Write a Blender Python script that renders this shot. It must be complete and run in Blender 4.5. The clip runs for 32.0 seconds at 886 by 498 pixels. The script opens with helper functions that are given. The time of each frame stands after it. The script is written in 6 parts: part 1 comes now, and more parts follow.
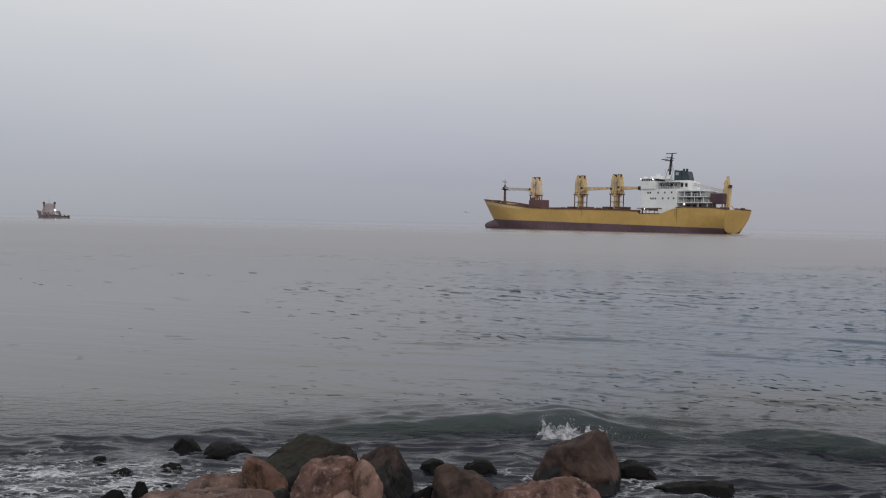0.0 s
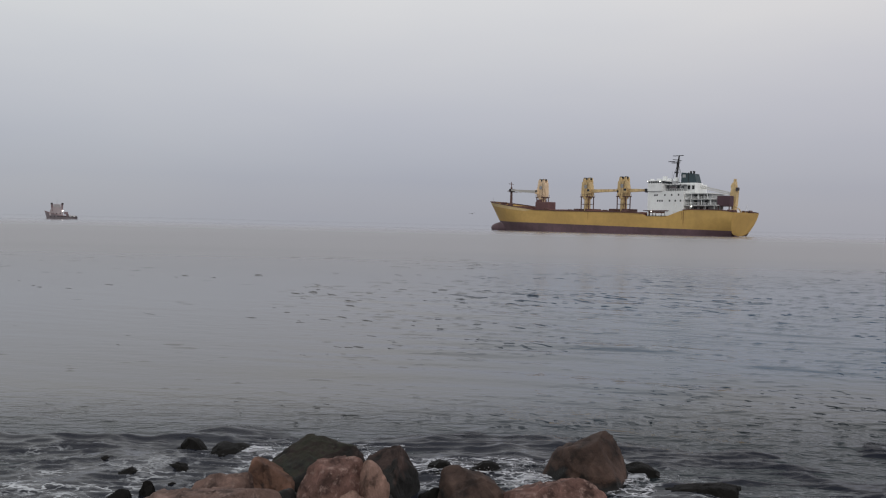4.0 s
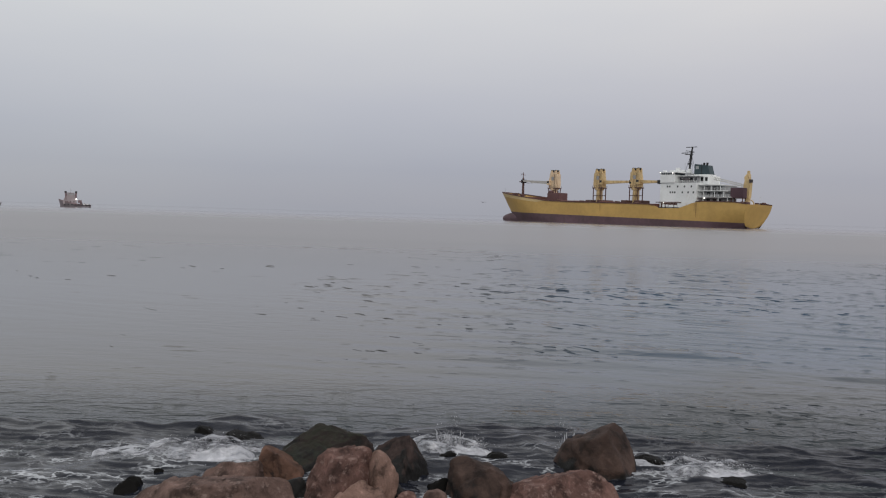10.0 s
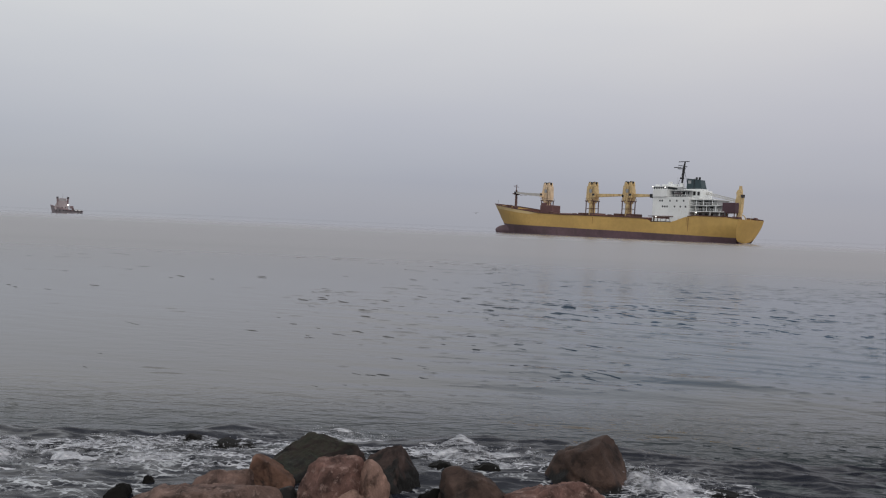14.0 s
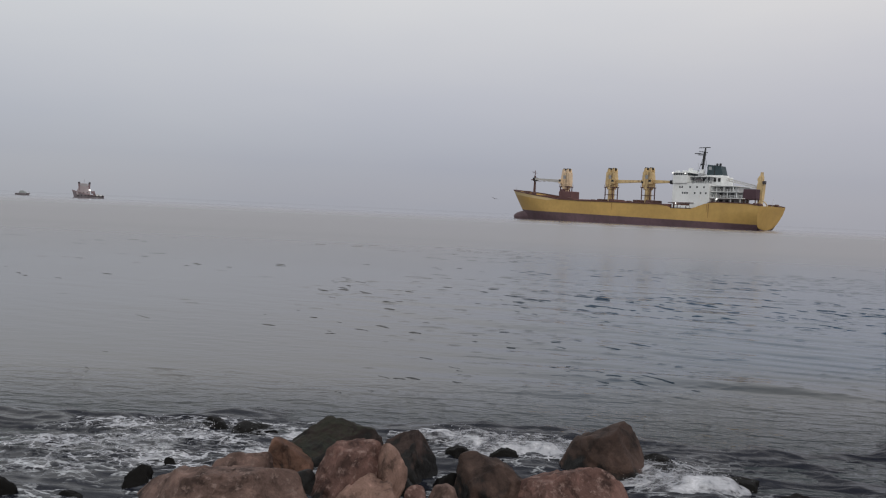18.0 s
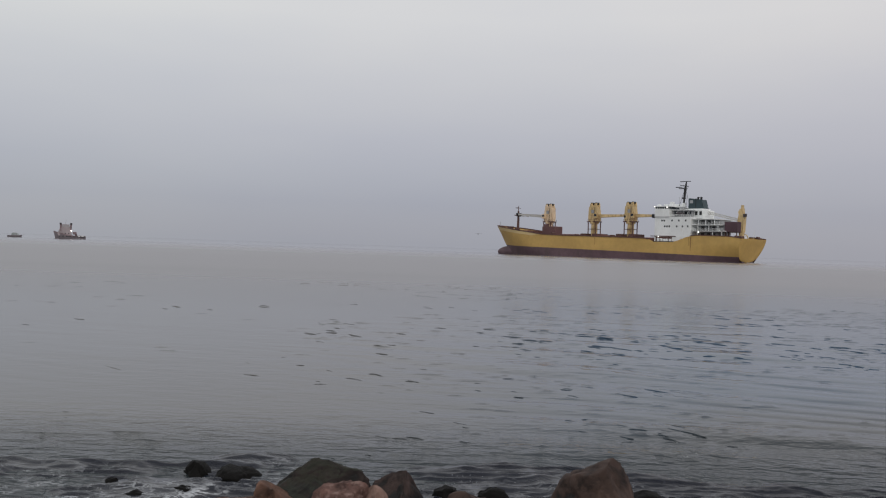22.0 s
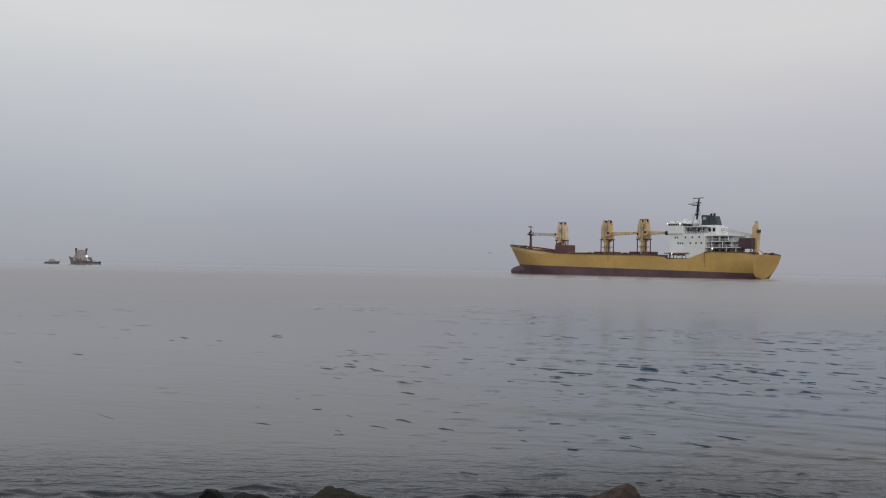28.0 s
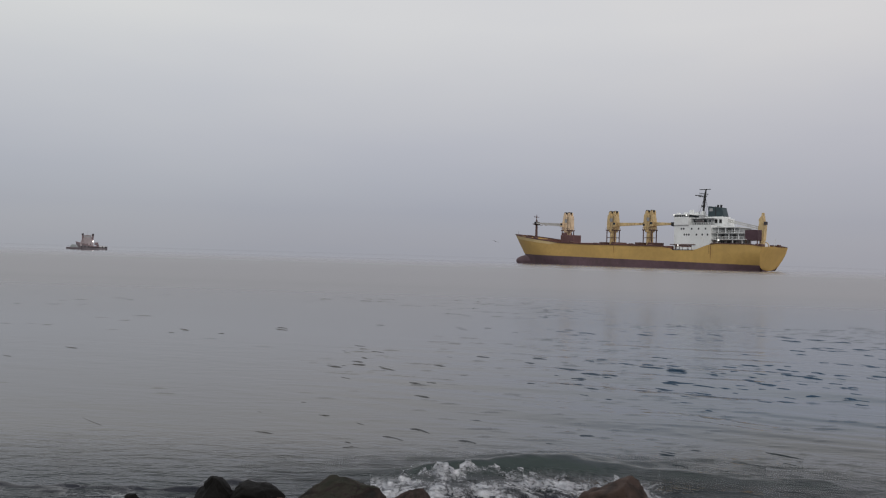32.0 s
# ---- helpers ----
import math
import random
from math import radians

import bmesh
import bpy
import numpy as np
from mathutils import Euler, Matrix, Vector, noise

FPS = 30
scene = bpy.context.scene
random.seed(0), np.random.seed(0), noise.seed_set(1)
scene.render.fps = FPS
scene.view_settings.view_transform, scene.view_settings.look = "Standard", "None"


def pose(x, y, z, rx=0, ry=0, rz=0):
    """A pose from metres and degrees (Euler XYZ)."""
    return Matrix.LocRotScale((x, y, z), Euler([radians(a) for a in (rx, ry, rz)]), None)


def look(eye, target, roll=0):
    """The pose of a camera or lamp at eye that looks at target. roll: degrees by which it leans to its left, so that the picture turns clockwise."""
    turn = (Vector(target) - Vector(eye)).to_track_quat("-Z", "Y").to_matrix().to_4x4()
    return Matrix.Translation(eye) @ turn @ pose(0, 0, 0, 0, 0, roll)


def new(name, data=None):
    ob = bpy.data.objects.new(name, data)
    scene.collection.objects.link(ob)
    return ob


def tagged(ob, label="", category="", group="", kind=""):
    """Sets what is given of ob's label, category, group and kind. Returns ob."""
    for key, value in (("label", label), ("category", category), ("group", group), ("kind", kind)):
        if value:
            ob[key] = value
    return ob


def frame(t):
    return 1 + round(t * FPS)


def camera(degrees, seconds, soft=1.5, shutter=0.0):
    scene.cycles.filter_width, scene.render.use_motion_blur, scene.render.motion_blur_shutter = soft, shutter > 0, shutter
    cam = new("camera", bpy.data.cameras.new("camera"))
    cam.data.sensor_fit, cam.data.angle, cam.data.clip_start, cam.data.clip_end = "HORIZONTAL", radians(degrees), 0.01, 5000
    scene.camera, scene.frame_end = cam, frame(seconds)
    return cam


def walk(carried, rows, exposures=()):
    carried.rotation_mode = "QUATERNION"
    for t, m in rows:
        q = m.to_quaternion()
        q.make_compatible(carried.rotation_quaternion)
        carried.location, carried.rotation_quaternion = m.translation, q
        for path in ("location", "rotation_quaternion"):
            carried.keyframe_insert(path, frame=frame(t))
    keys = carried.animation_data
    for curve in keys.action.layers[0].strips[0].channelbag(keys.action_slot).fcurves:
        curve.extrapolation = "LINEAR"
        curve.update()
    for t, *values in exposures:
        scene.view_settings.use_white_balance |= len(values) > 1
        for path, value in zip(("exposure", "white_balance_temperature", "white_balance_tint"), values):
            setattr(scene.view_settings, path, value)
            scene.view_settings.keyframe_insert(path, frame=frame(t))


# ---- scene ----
# ------------------------------------------------ camera and its walk
cam = camera(57.4, 32.0, soft=1.15)
PATH = [
    (0.0, pose(0.012, 0, 2.808, 88.08, -1.20, 0.04)),
    (0.5, pose(0.010, 0, 2.807, 88.12, -1.28, -1.42)),
    (1.0, pose(0.010, 0, 2.806, 88.08, -1.04, -0.21)),
    (1.5, pose(0.009, 0, 2.806, 88.13, -1.31, 0.44)),
    (2.0, pose(0.007, 0, 2.806, 88.29, -1.39, 0.64)),
    (2.5, pose(0.004, 0, 2.805, 88.16, -1.54, 0.77)),
    (3.0, pose(0.002, 0, 2.803, 88.19, -1.61, 0.90)),
    (3.5, pose(0.001, 0, 2.800, 88.13, -1.46, 0.55)),
    (5.5, pose(0.012, 0, 2.790, 88.58, -0.97, 0.73)),
    (6.0, pose(0.010, 0, 2.794, 88.33, -0.97, 1.08)),
    (6.5, pose(0.009, 0, 2.799, 88.47, -1.19, 1.60)),
    (7.0, pose(0.008, 0, 2.802, 88.69, -1.40, 1.70)),
    (7.5, pose(0.007, 0, 2.806, 89.07, -1.30, 1.41)),
    (8.0, pose(0.006, 0, 2.809, 88.39, -1.28, 1.97)),
    (8.5, pose(0.005, 0, 2.810, 88.20, -1.70, 1.98)),
    (9.0, pose(0.005, 0, 2.808, 88.25, -1.68, 0.88)),
    (9.5, pose(0.008, 0, 2.806, 87.59, -1.74, 0.94)),
    (10.0, pose(0.013, 0, 2.805, 87.50, -1.68, 1.30)),
    (10.5, pose(0.013, 0, 2.805, 87.40, -1.56, 2.33)),
    (11.0, pose(0.007, 0, 2.805, 87.92, -1.86, 1.82)),
    (11.5, pose(-0.001, 0, 2.802, 88.29, -2.04, 1.85)),
    (12.0, pose(-0.005, 0, 2.800, 88.09, -2.27, 1.90)),
    (12.5, pose(-0.004, 0, 2.796, 88.03, -2.36, 1.54)),
    (13.0, pose(-0.004, 0, 2.792, 88.16, -2.44, 0.87)),
    (13.5, pose(-0.007, 0, 2.790, 88.39, -2.45, 0.16)),
    (14.0, pose(-0.009, 0, 2.790, 88.29, -2.46, 0.79)),
    (14.5, pose(-0.011, 0, 2.791, 88.18, -2.36, 1.10)),
    (16.5, pose(-0.007, 0, 2.783, 87.31, -2.57, 1.81)),
    (17.0, pose(0.001, 0, 2.792, 87.25, -2.59, 1.98)),
    (17.5, pose(-0.006, 0, 2.785, 87.24, -2.60, 2.05)),
    (18.0, pose(-0.007, 0, 2.786, 87.24, -2.61, 2.08)),
    (18.5, pose(-0.008, 0, 2.786, 87.14, -2.61, 2.05)),
    (19.0, pose(-0.008, 0, 2.785, 87.34, -2.46, 2.47)),
    (19.5, pose(-0.008, 0, 2.785, 87.34, -2.62, 2.32)),
    (20.0, pose(-0.008, 0, 2.788, 87.45, -2.71, 2.71)),
    (20.5, pose(-0.009, 0, 2.794, 87.71, -2.04, 2.37)),
    (21.0, pose(-0.009, 0, 2.800, 89.58, -1.58, -0.20)),
    (21.5, pose(-0.010, 0, 2.803, 88.52, -1.37, 0.68)),
    (22.0, pose(-0.015, 0, 2.803, 89.85, -1.88, 0.96)),
    (22.5, pose(-0.021, 0, 2.800, 90.06, -2.17, 1.88)),
    (23.0, pose(-0.025, 0, 2.800, 88.93, -2.31, 2.74)),
    (23.5, pose(-0.024, 0, 2.802, 90.21, -0.48, 2.41)),
    (24.0, pose(-0.021, 0, 2.804, 92.24, 0.22, 4.16)),
    (24.5, pose(-0.019, 0, 2.805, 92.04, -0.19, 3.57)),
    (26.5, pose(0.006, 0, 2.836, 90.93, -0.02, 4.23)),
    (27.0, pose(0.004, 0, 2.847, 91.07, -0.45, 4.03)),
    (27.5, pose(0.004, 0, 2.852, 91.37, -0.57, 3.05)),
    (28.0, pose(0.007, 0, 2.861, 91.25, -1.09, 1.87)),
    (28.5, pose(-0.002, 0, 2.857, 91.37, -1.46, 1.93)),
    (29.0, pose(-0.005, 0, 2.858, 91.08, -1.41, 1.94)),
    (29.5, pose(-0.002, 0, 2.855, 91.14, -1.32, 2.00)),
    (30.0, pose(-0.009, 0, 2.841, 91.12, -1.28, 2.79)),
    (30.5, pose(-0.006, 0, 2.863, 91.23, -1.49, 2.98)),
    (31.0, pose(-0.005, 0, 2.859, 91.04, -1.53, 2.76)),
    (31.5, pose(-0.005, 0, 2.862, 90.71, -1.79, 2.57)),
    (32.0, pose(0.002, 0, 2.885, 90.45, -1.68, 2.25)),
]
walk(cam, PATH, [(0, 0.02), (18, 0.02), (20, 0.06), (21.5, -0.03), (24.5, -0.05), (27, -0.06), (32, -0.07)])

# ------------------------------------------------ sky, sun, light
world = bpy.data.worlds.new("sky")
scene.world = world
world.use_nodes = True
wn, wl = world.node_tree.nodes, world.node_tree.links
wn.clear()


def node(nodes, kind, **inputs):
    n = nodes.new(kind)
    for key, value in inputs.items():
        n.inputs[key.replace("_", " ")].default_value = value
    return n


def ramp(nodes, stops, mode="EASE"):
    n = nodes.new("ShaderNodeValToRGB")
    n.color_ramp.interpolation = mode
    while len(n.color_ramp.elements) < len(stops):
        n.color_ramp.elements.new(0.5)
    for e, (p, c) in zip(n.color_ramp.elements, stops):
        e.position, e.color = p, (*c, 1) if len(c) == 3 else c
    return n


# A hazy overcast sky: grey-blue over the sea, brighter and faintly warm higher up.
w_tex = wn.new("ShaderNodeTexCoord")
w_sep = wn.new("ShaderNodeSeparateXYZ")
wl.new(w_tex.outputs["Generated"], w_sep.inputs[0])
w_ramp = ramp(wn, [(0.0, (0.322, 0.331, 0.380)), (0.05, (0.335, 0.342, 0.402)), (0.13, (0.450, 0.450, 0.494)),
                   (0.27, (0.655, 0.650, 0.650)), (1.0, (0.79, 0.795, 0.835))], "LINEAR")
wl.new(w_sep.outputs["Z"], w_ramp.inputs[0])
w_noise = node(wn, "ShaderNodeTexNoise", Scale=2.2, Detail=3.0, Roughness=0.5)
w_map = wn.new("ShaderNodeMapping")
w_map.inputs["Scale"].default_value = (1, 1, 4)
wl.new(w_tex.outputs["Generated"], w_map.inputs[0])
wl.new(w_map.outputs[0], w_noise.inputs["Vector"])
w_var = ramp(wn, [(0.3, (0.965, 0.97, 0.985)), (0.7, (1.035, 1.03, 1.01))], "LINEAR")
wl.new(w_noise.outputs["Fac"], w_var.inputs[0])
w_mul = wn.new("ShaderNodeMix")
w_mul.data_type, w_mul.blend_type = "RGBA", "MULTIPLY"
w_mul.inputs["Factor"].default_value = 1.0
wl.new(w_ramp.outputs[0], w_mul.inputs[6])
wl.new(w_var.outputs[0], w_mul.inputs[7])
w_side = ramp(wn, [(0.0, (1.025, 1.035, 1.02)), (0.5, (0.985, 0.985, 0.995)), (1.0, (1.02, 1.0, 1.0))])
w_sx = wn.new("ShaderNodeMath")
w_sx.operation = "MULTIPLY_ADD"
w_sx.inputs[1].default_value, w_sx.inputs[2].default_value = 0.9, 0.5
wl.new(w_sep.outputs["X"], w_sx.inputs[0])
wl.new(w_sx.outputs[0], w_side.inputs[0])
w_mul2 = wn.new("ShaderNodeMix")
w_mul2.data_type, w_mul2.blend_type = "RGBA", "MULTIPLY"
w_mul2.inputs["Factor"].default_value = 1.0
wl.new(w_mul.outputs[2], w_mul2.inputs[6])
wl.new(w_side.outputs[0], w_mul2.inputs[7])
w_sky = wn.new("ShaderNodeTexSky")
w_sky.sky_type, w_sky.sun_disc = "NISHITA", False
w_sky.sun_elevation, w_sky.sun_rotation = radians(31), radians(166)
w_bg = node(wn, "ShaderNodeBackground", Strength=1.0)
w_bg2 = node(wn, "ShaderNodeBackground", Strength=0.008)
w_add = wn.new("ShaderNodeAddShader")
w_out = wn.new("ShaderNodeOutputWorld")
wl.new(w_mul2.outputs[2], w_bg.inputs["Color"])
wl.new(w_sky.outputs[0], w_bg2.inputs["Color"])
wl.new(w_bg.outputs[0], w_add.inputs[0])
wl.new(w_bg2.outputs[0], w_add.inputs[1])
wl.new(w_add.outputs[0], w_out.inputs["Surface"])

sun_data = bpy.data.lights.new("sun", "SUN")
sun_data.energy, sun_data.angle, sun_data.color = 0.55, radians(25), (1.0, 0.94, 0.86)
sun = new("sun", sun_data)
sun.matrix_world = look((22, -90, 55), (0, 0, 0))

# ------------------------------------------------ materials


def material(name, colour, rough=0.6, metal=0.0, var=0.25, scale=1.0, bump=0.2, stain=None, stain_amount=0.4, emit=0.0, spec=0.5, bump_scale=None):
    """Painted or natural surface: colour varied at two scales, optional stains of another colour, fine relief."""
    m = bpy.data.materials.new(name)
    m.use_nodes = True
    n, l = m.node_tree.nodes, m.node_tree.links
    b = n["Principled BSDF"]
    b.inputs["Roughness"].default_value, b.inputs["Metallic"].default_value = rough, metal
    b.inputs["Specular IOR Level"].default_value = spec
    tc = n.new("ShaderNodeTexCoord")
    big = node(n, "ShaderNodeTexNoise", Scale=0.35 * scale, Detail=5.0, Roughness=0.6)
    small = node(n, "ShaderNodeTexNoise", Scale=4.0 * scale, Detail=6.0, Roughness=0.65)
    for t in (big, small):
        l.new(tc.outputs["Object"], t.inputs["Vector"])
    lo = tuple(c * (1 - var) for c in colour)
    hi = tuple(min(1, c * (1 + var)) for c in colour)
    r1 = ramp(n, [(0.3, lo), (0.7, hi)])
    l.new(big.outputs["Fac"], r1.inputs[0])
    r2 = ramp(n, [(0.25, (1 - var, 1 - var, 1 - var)), (0.75, (1, 1, 1))])
    l.new(small.outputs["Fac"], r2.inputs[0])
    mx = n.new("ShaderNodeMix")
    mx.data_type, mx.blend_type = "RGBA", "MULTIPLY"
    mx.inputs["Factor"].default_value = 1.0
    l.new(r1.outputs[0], mx.inputs[6])
    l.new(r2.outputs[0], mx.inputs[7])
    last = mx.outputs[2]
    if stain:
        st = node(n, "ShaderNodeTexNoise", Scale=1.1 * scale, Detail=7.0, Roughness=0.7)
        mp = n.new("ShaderNodeMapping")
        mp.inputs["Scale"].default_value = (1, 1, 0.35)
        mp.inputs["Location"].default_value = (7, 3, 1)
        l.new(tc.outputs["Object"], mp.inputs[0])
        l.new(mp.outputs[0], st.inputs["Vector"])
        rs = ramp(n, [(0.62 - 0.35 * stain_amount, (0, 0, 0)), (0.78 - 0.2 * stain_amount, (1, 1, 1))])
        l.new(st.outputs["Fac"], rs.inputs[0])
        m2 = n.new("ShaderNodeMix")
        m2.data_type = "RGBA"
        l.new(rs.outputs[0], m2.inputs["Factor"])
        l.new(last, m2.inputs[6])
        m2.inputs[7].default_value = (*stain, 1)
        last = m2.outputs[2]
    l.new(last, b.inputs["Base Color"])
    if bump:
        bp = node(n, "ShaderNodeBump", Strength=bump, Distance=0.05 / scale)
        bn = small
        if bump_scale:
            bn = node(n, "ShaderNodeTexNoise", Scale=bump_scale, Detail=8.0, Roughness=0.7)
            l.new(tc.outputs["Object"], bn.inputs["Vector"])
        l.new(bn.outputs["Fac"], bp.inputs["Height"])
        l.new(bp.outputs[0], b.inputs["Normal"])
    if emit:
        b.inputs["Emission Color"].default_value = (1.0, 0.97, 0.9, 1)
        b.inputs["Emission Strength"].default_value = emit
    return m


YELLOW = material("hull_yellow_paint", (0.58, 0.372, 0.113), 0.55, var=0.12, scale=0.12, bump=0.05, stain=(0.36, 0.20, 0.06), stain_amount=0.1)
CRANE_PALE = material("faded_crane_paint", (0.78, 0.60, 0.40), 0.6, var=0.12, scale=0.5, bump=0.05, stain=(0.42, 0.27, 0.15), stain_amount=0.38)
RUSTY = material("rust_run_paint", (0.40, 0.23, 0.075), 0.7, var=0.25, scale=0.5, bump=0.05)
CRANE_YELLOW = material("crane_yellow_paint", (0.70, 0.52, 0.26), 0.6, var=0.2, scale=0.5, bump=0.05, stain=(0.30, 0.18, 0.08), stain_amount=0.42)
JIB_PALE = material("pale_jib_paint", (0.50, 0.49, 0.46), 0.6, var=0.1, scale=0.4, bump=0.05)
BOOT = material("antifouling_red", (0.140, 0.083, 0.098), 0.7, var=0.25, scale=0.15, bump=0.05, stain=(0.09, 0.06, 0.06), stain_amount=0.35)
DECK_RED = material("deck_oxide_red", (0.20, 0.09, 0.07), 0.75, var=0.2, scale=0.3, bump=0.05)
DARK_RAIL = material("dark_brown_steel", (0.12, 0.06, 0.05), 0.7, var=0.2, scale=0.5, bump=0.0)
HOUSE_RED = material("oxide_red_deckhouse", (0.15, 0.075, 0.075), 0.7, var=0.15, scale=0.3, bump=0.05)
WHITE = material("white_ship_paint", (0.82, 0.84, 0.83), 0.5, var=0.08, scale=0.25, bump=0.03, stain=(0.60, 0.55, 0.48), stain_amount=0.12)
GREEN = material("dark_green_funnel", (0.032, 0.058, 0.068), 0.5, var=0.15, scale=0.4, bump=0.03)
BLACK = material("black_steel", (0.014, 0.014, 0.016), 0.5, var=0.2, scale=0.6, bump=0.0)
GLASS_DARK = material("dark_window_glass", (0.03, 0.035, 0.04), 0.12, var=0.1, scale=1, bump=0.0)
GREY_STEEL = material("grey_steel", (0.36, 0.37, 0.38), 0.55, var=0.12, scale=0.6, bump=0.0)
LAMP = material("lit_lamp_glass", (0.9, 0.9, 0.88), 0.3, var=0.02, bump=0.0, emit=2.2)
TANK_PURPLE = material("purple_brown_tank_paint", (0.085, 0.045, 0.058), 0.7, var=0.15, scale=0.3, bump=0.05)
# Funnel grey and the tug's paints are lightened to hold the distant haze.
FUNNEL_GREY = material("dark_grey_steel", (0.075, 0.065, 0.07), 0.7, var=0.2, scale=0.6, bump=0.0)
TUG_HULL = material("tug_hull_paint", (0.19, 0.165, 0.18), 0.6, var=0.2, scale=0.4, bump=0.03)
TUG_HOUSE = material("tug_superstructure_paint", (0.40, 0.345, 0.355), 0.6, var=0.15, scale=0.5, bump=0.03)
TUG_RED = material("tug_red_trim", (0.24, 0.17, 0.18), 0.6, var=0.15, scale=0.5, bump=0.0)
BOAT_GREY = material("boat_grey_paint", (0.34, 0.37, 0.37), 0.5, var=0.1, scale=1, bump=0.0)
PALE_YELLOW = material("faded_bow_paint", (0.66, 0.50, 0.25), 0.6, var=0.1, scale=0.2, bump=0.03)
FEATHER = material("dark_grey_feathers", (0.12, 0.115, 0.11), 0.8, var=0.2, scale=6, bump=0.0)


def rock_material(name, dry, fleck, wet_level, rough, moss=0.0, fleck_amount=0.35, spec=0.22):
    """Boulder stone: mottled colour, pale flecks and pits, dark wet algae foot with an uneven edge, coarse relief."""
    m = bpy.data.materials.new(name)
    m.use_nodes = True
    n, l = m.node_tree.nodes, m.node_tree.links
    b = n["Principled BSDF"]
    b.inputs["Specular IOR Level"].default_value = spec
    tc = n.new("ShaderNodeTexCoord")
    geo = n.new("ShaderNodeNewGeometry")
    big = node(n, "ShaderNodeTexNoise", Scale=4.0, Detail=6.0, Roughness=0.62, Distortion=0.4)
    mid = node(n, "ShaderNodeTexNoise", Scale=14.0, Detail=8.0, Roughness=0.7)
    fine = node(n, "ShaderNodeTexNoise", Scale=60.0, Detail=6.0, Roughness=0.7)
    for t in (big, mid, fine):
        l.new(tc.outputs["Object"], t.inputs["Vector"])
    r1 = ramp(n, [(0.34, tuple(c * 0.36 for c in dry)), (0.5, dry), (0.66, tuple(c * 1.75 for c in dry))])
    l.new(big.outputs["Fac"], r1.inputs[0])
    r2 = ramp(n, [(0.70 - fleck_amount * 0.35, (0, 0, 0)), (0.86 - fleck_amount * 0.3, (1, 1, 1))])
    l.new(mid.outputs["Fac"], r2.inputs[0])
    m1 = n.new("ShaderNodeMix")
    m1.data_type = "RGBA"
    l.new(r2.outputs[0], m1.inputs["Factor"])
    l.new(r1.outputs[0], m1.inputs[6])
    m1.inputs[7].default_value = (*fleck, 1)
    r3 = ramp(n, [(0.3, (0.7, 0.7, 0.7)), (0.6, (1, 1, 1))])
    l.new(fine.outputs["Fac"], r3.inputs[0])
    m2 = n.new("ShaderNodeMix")
    m2.data_type, m2.blend_type = "RGBA", "MULTIPLY"
    m2.inputs["Factor"].default_value = 0.8
    l.new(m1.outputs[2], m2.inputs[6])
    l.new(r3.outputs[0], m2.inputs[7])
    # algae and wetness up to an uneven line
    sep = n.new("ShaderNodeSeparateXYZ")
    l.new(geo.outputs["Position"], sep.inputs[0])
    ma = n.new("ShaderNodeMath")
    ma.operation = "MULTIPLY_ADD"
    ma.inputs[1].default_value = 0.9
    l.new(big.outputs["Fac"], ma.inputs[0])
    l.new(sep.outputs["Z"], ma.inputs[2])
    mr = n.new("ShaderNodeMapRange")
    mr.inputs["From Min"].default_value, mr.inputs["From Max"].default_value = wet_level + 0.45 + 0.05, wet_level + 0.45 - 0.05
    l.new(ma.outputs[0], mr.inputs["Value"])
    m3 = n.new("ShaderNodeMix")
    m3.data_type = "RGBA"
    l.new(mr.outputs[0], m3.inputs["Factor"])
    l.new(m2.outputs[2], m3.inputs[6])
    m3.inputs[7].default_value = (0.010, 0.0095, 0.009, 1)
    last = m3.outputs[2]
    if moss:
        sn = n.new("ShaderNodeSeparateXYZ")
        l.new(geo.outputs["Normal"], sn.inputs[0])
        mm = n.new("ShaderNodeMath")
        mm.operation = "MULTIPLY"
        l.new(sn.outputs["Z"], mm.inputs[0])
        l.new(mid.outputs["Fac"], mm.inputs[1])
        mr2 = n.new("ShaderNodeMapRange")
        mr2.inputs["From Min"].default_value, mr2.inputs["From Max"].default_value, mr2.inputs["To Max"].default_value = 0.30, 0.45, moss
        l.new(mm.outputs[0], mr2.inputs["Value"])
        m4 = n.new("ShaderNodeMix")
        m4.data_type = "RGBA"
        l.new(mr2.outputs[0], m4.inputs["Factor"])
        l.new(last, m4.inputs[6])
        m4.inputs[7].default_value = (0.024, 0.028, 0.015, 1)
        last = m4.outputs[2]
    l.new(last, b.inputs["Base Color"])
    rr = n.new("ShaderNodeMapRange")
    rr.inputs["To Min"].default_value, rr.inputs["To Max"].default_value = rough, 0.55
    l.new(mr.outputs[0], rr.inputs["Value"])
    l.new(rr.outputs[0], b.inputs["Roughness"])
    ad = n.new("ShaderNodeMath")
    ad.operation = "MULTIPLY_ADD"
    ad.inputs[1].default_value = 0.35
    l.new(fine.outputs["Fac"], ad.inputs[0])
    l.new(mid.outputs["Fac"], ad.inputs[2])
    bp = node(n, "ShaderNodeBump", Strength=0.6, Distance=0.025)
    l.new(ad.outputs[0], bp.inputs["Height"])
    l.new(bp.outputs[0], b.inputs["Normal"])
    return m


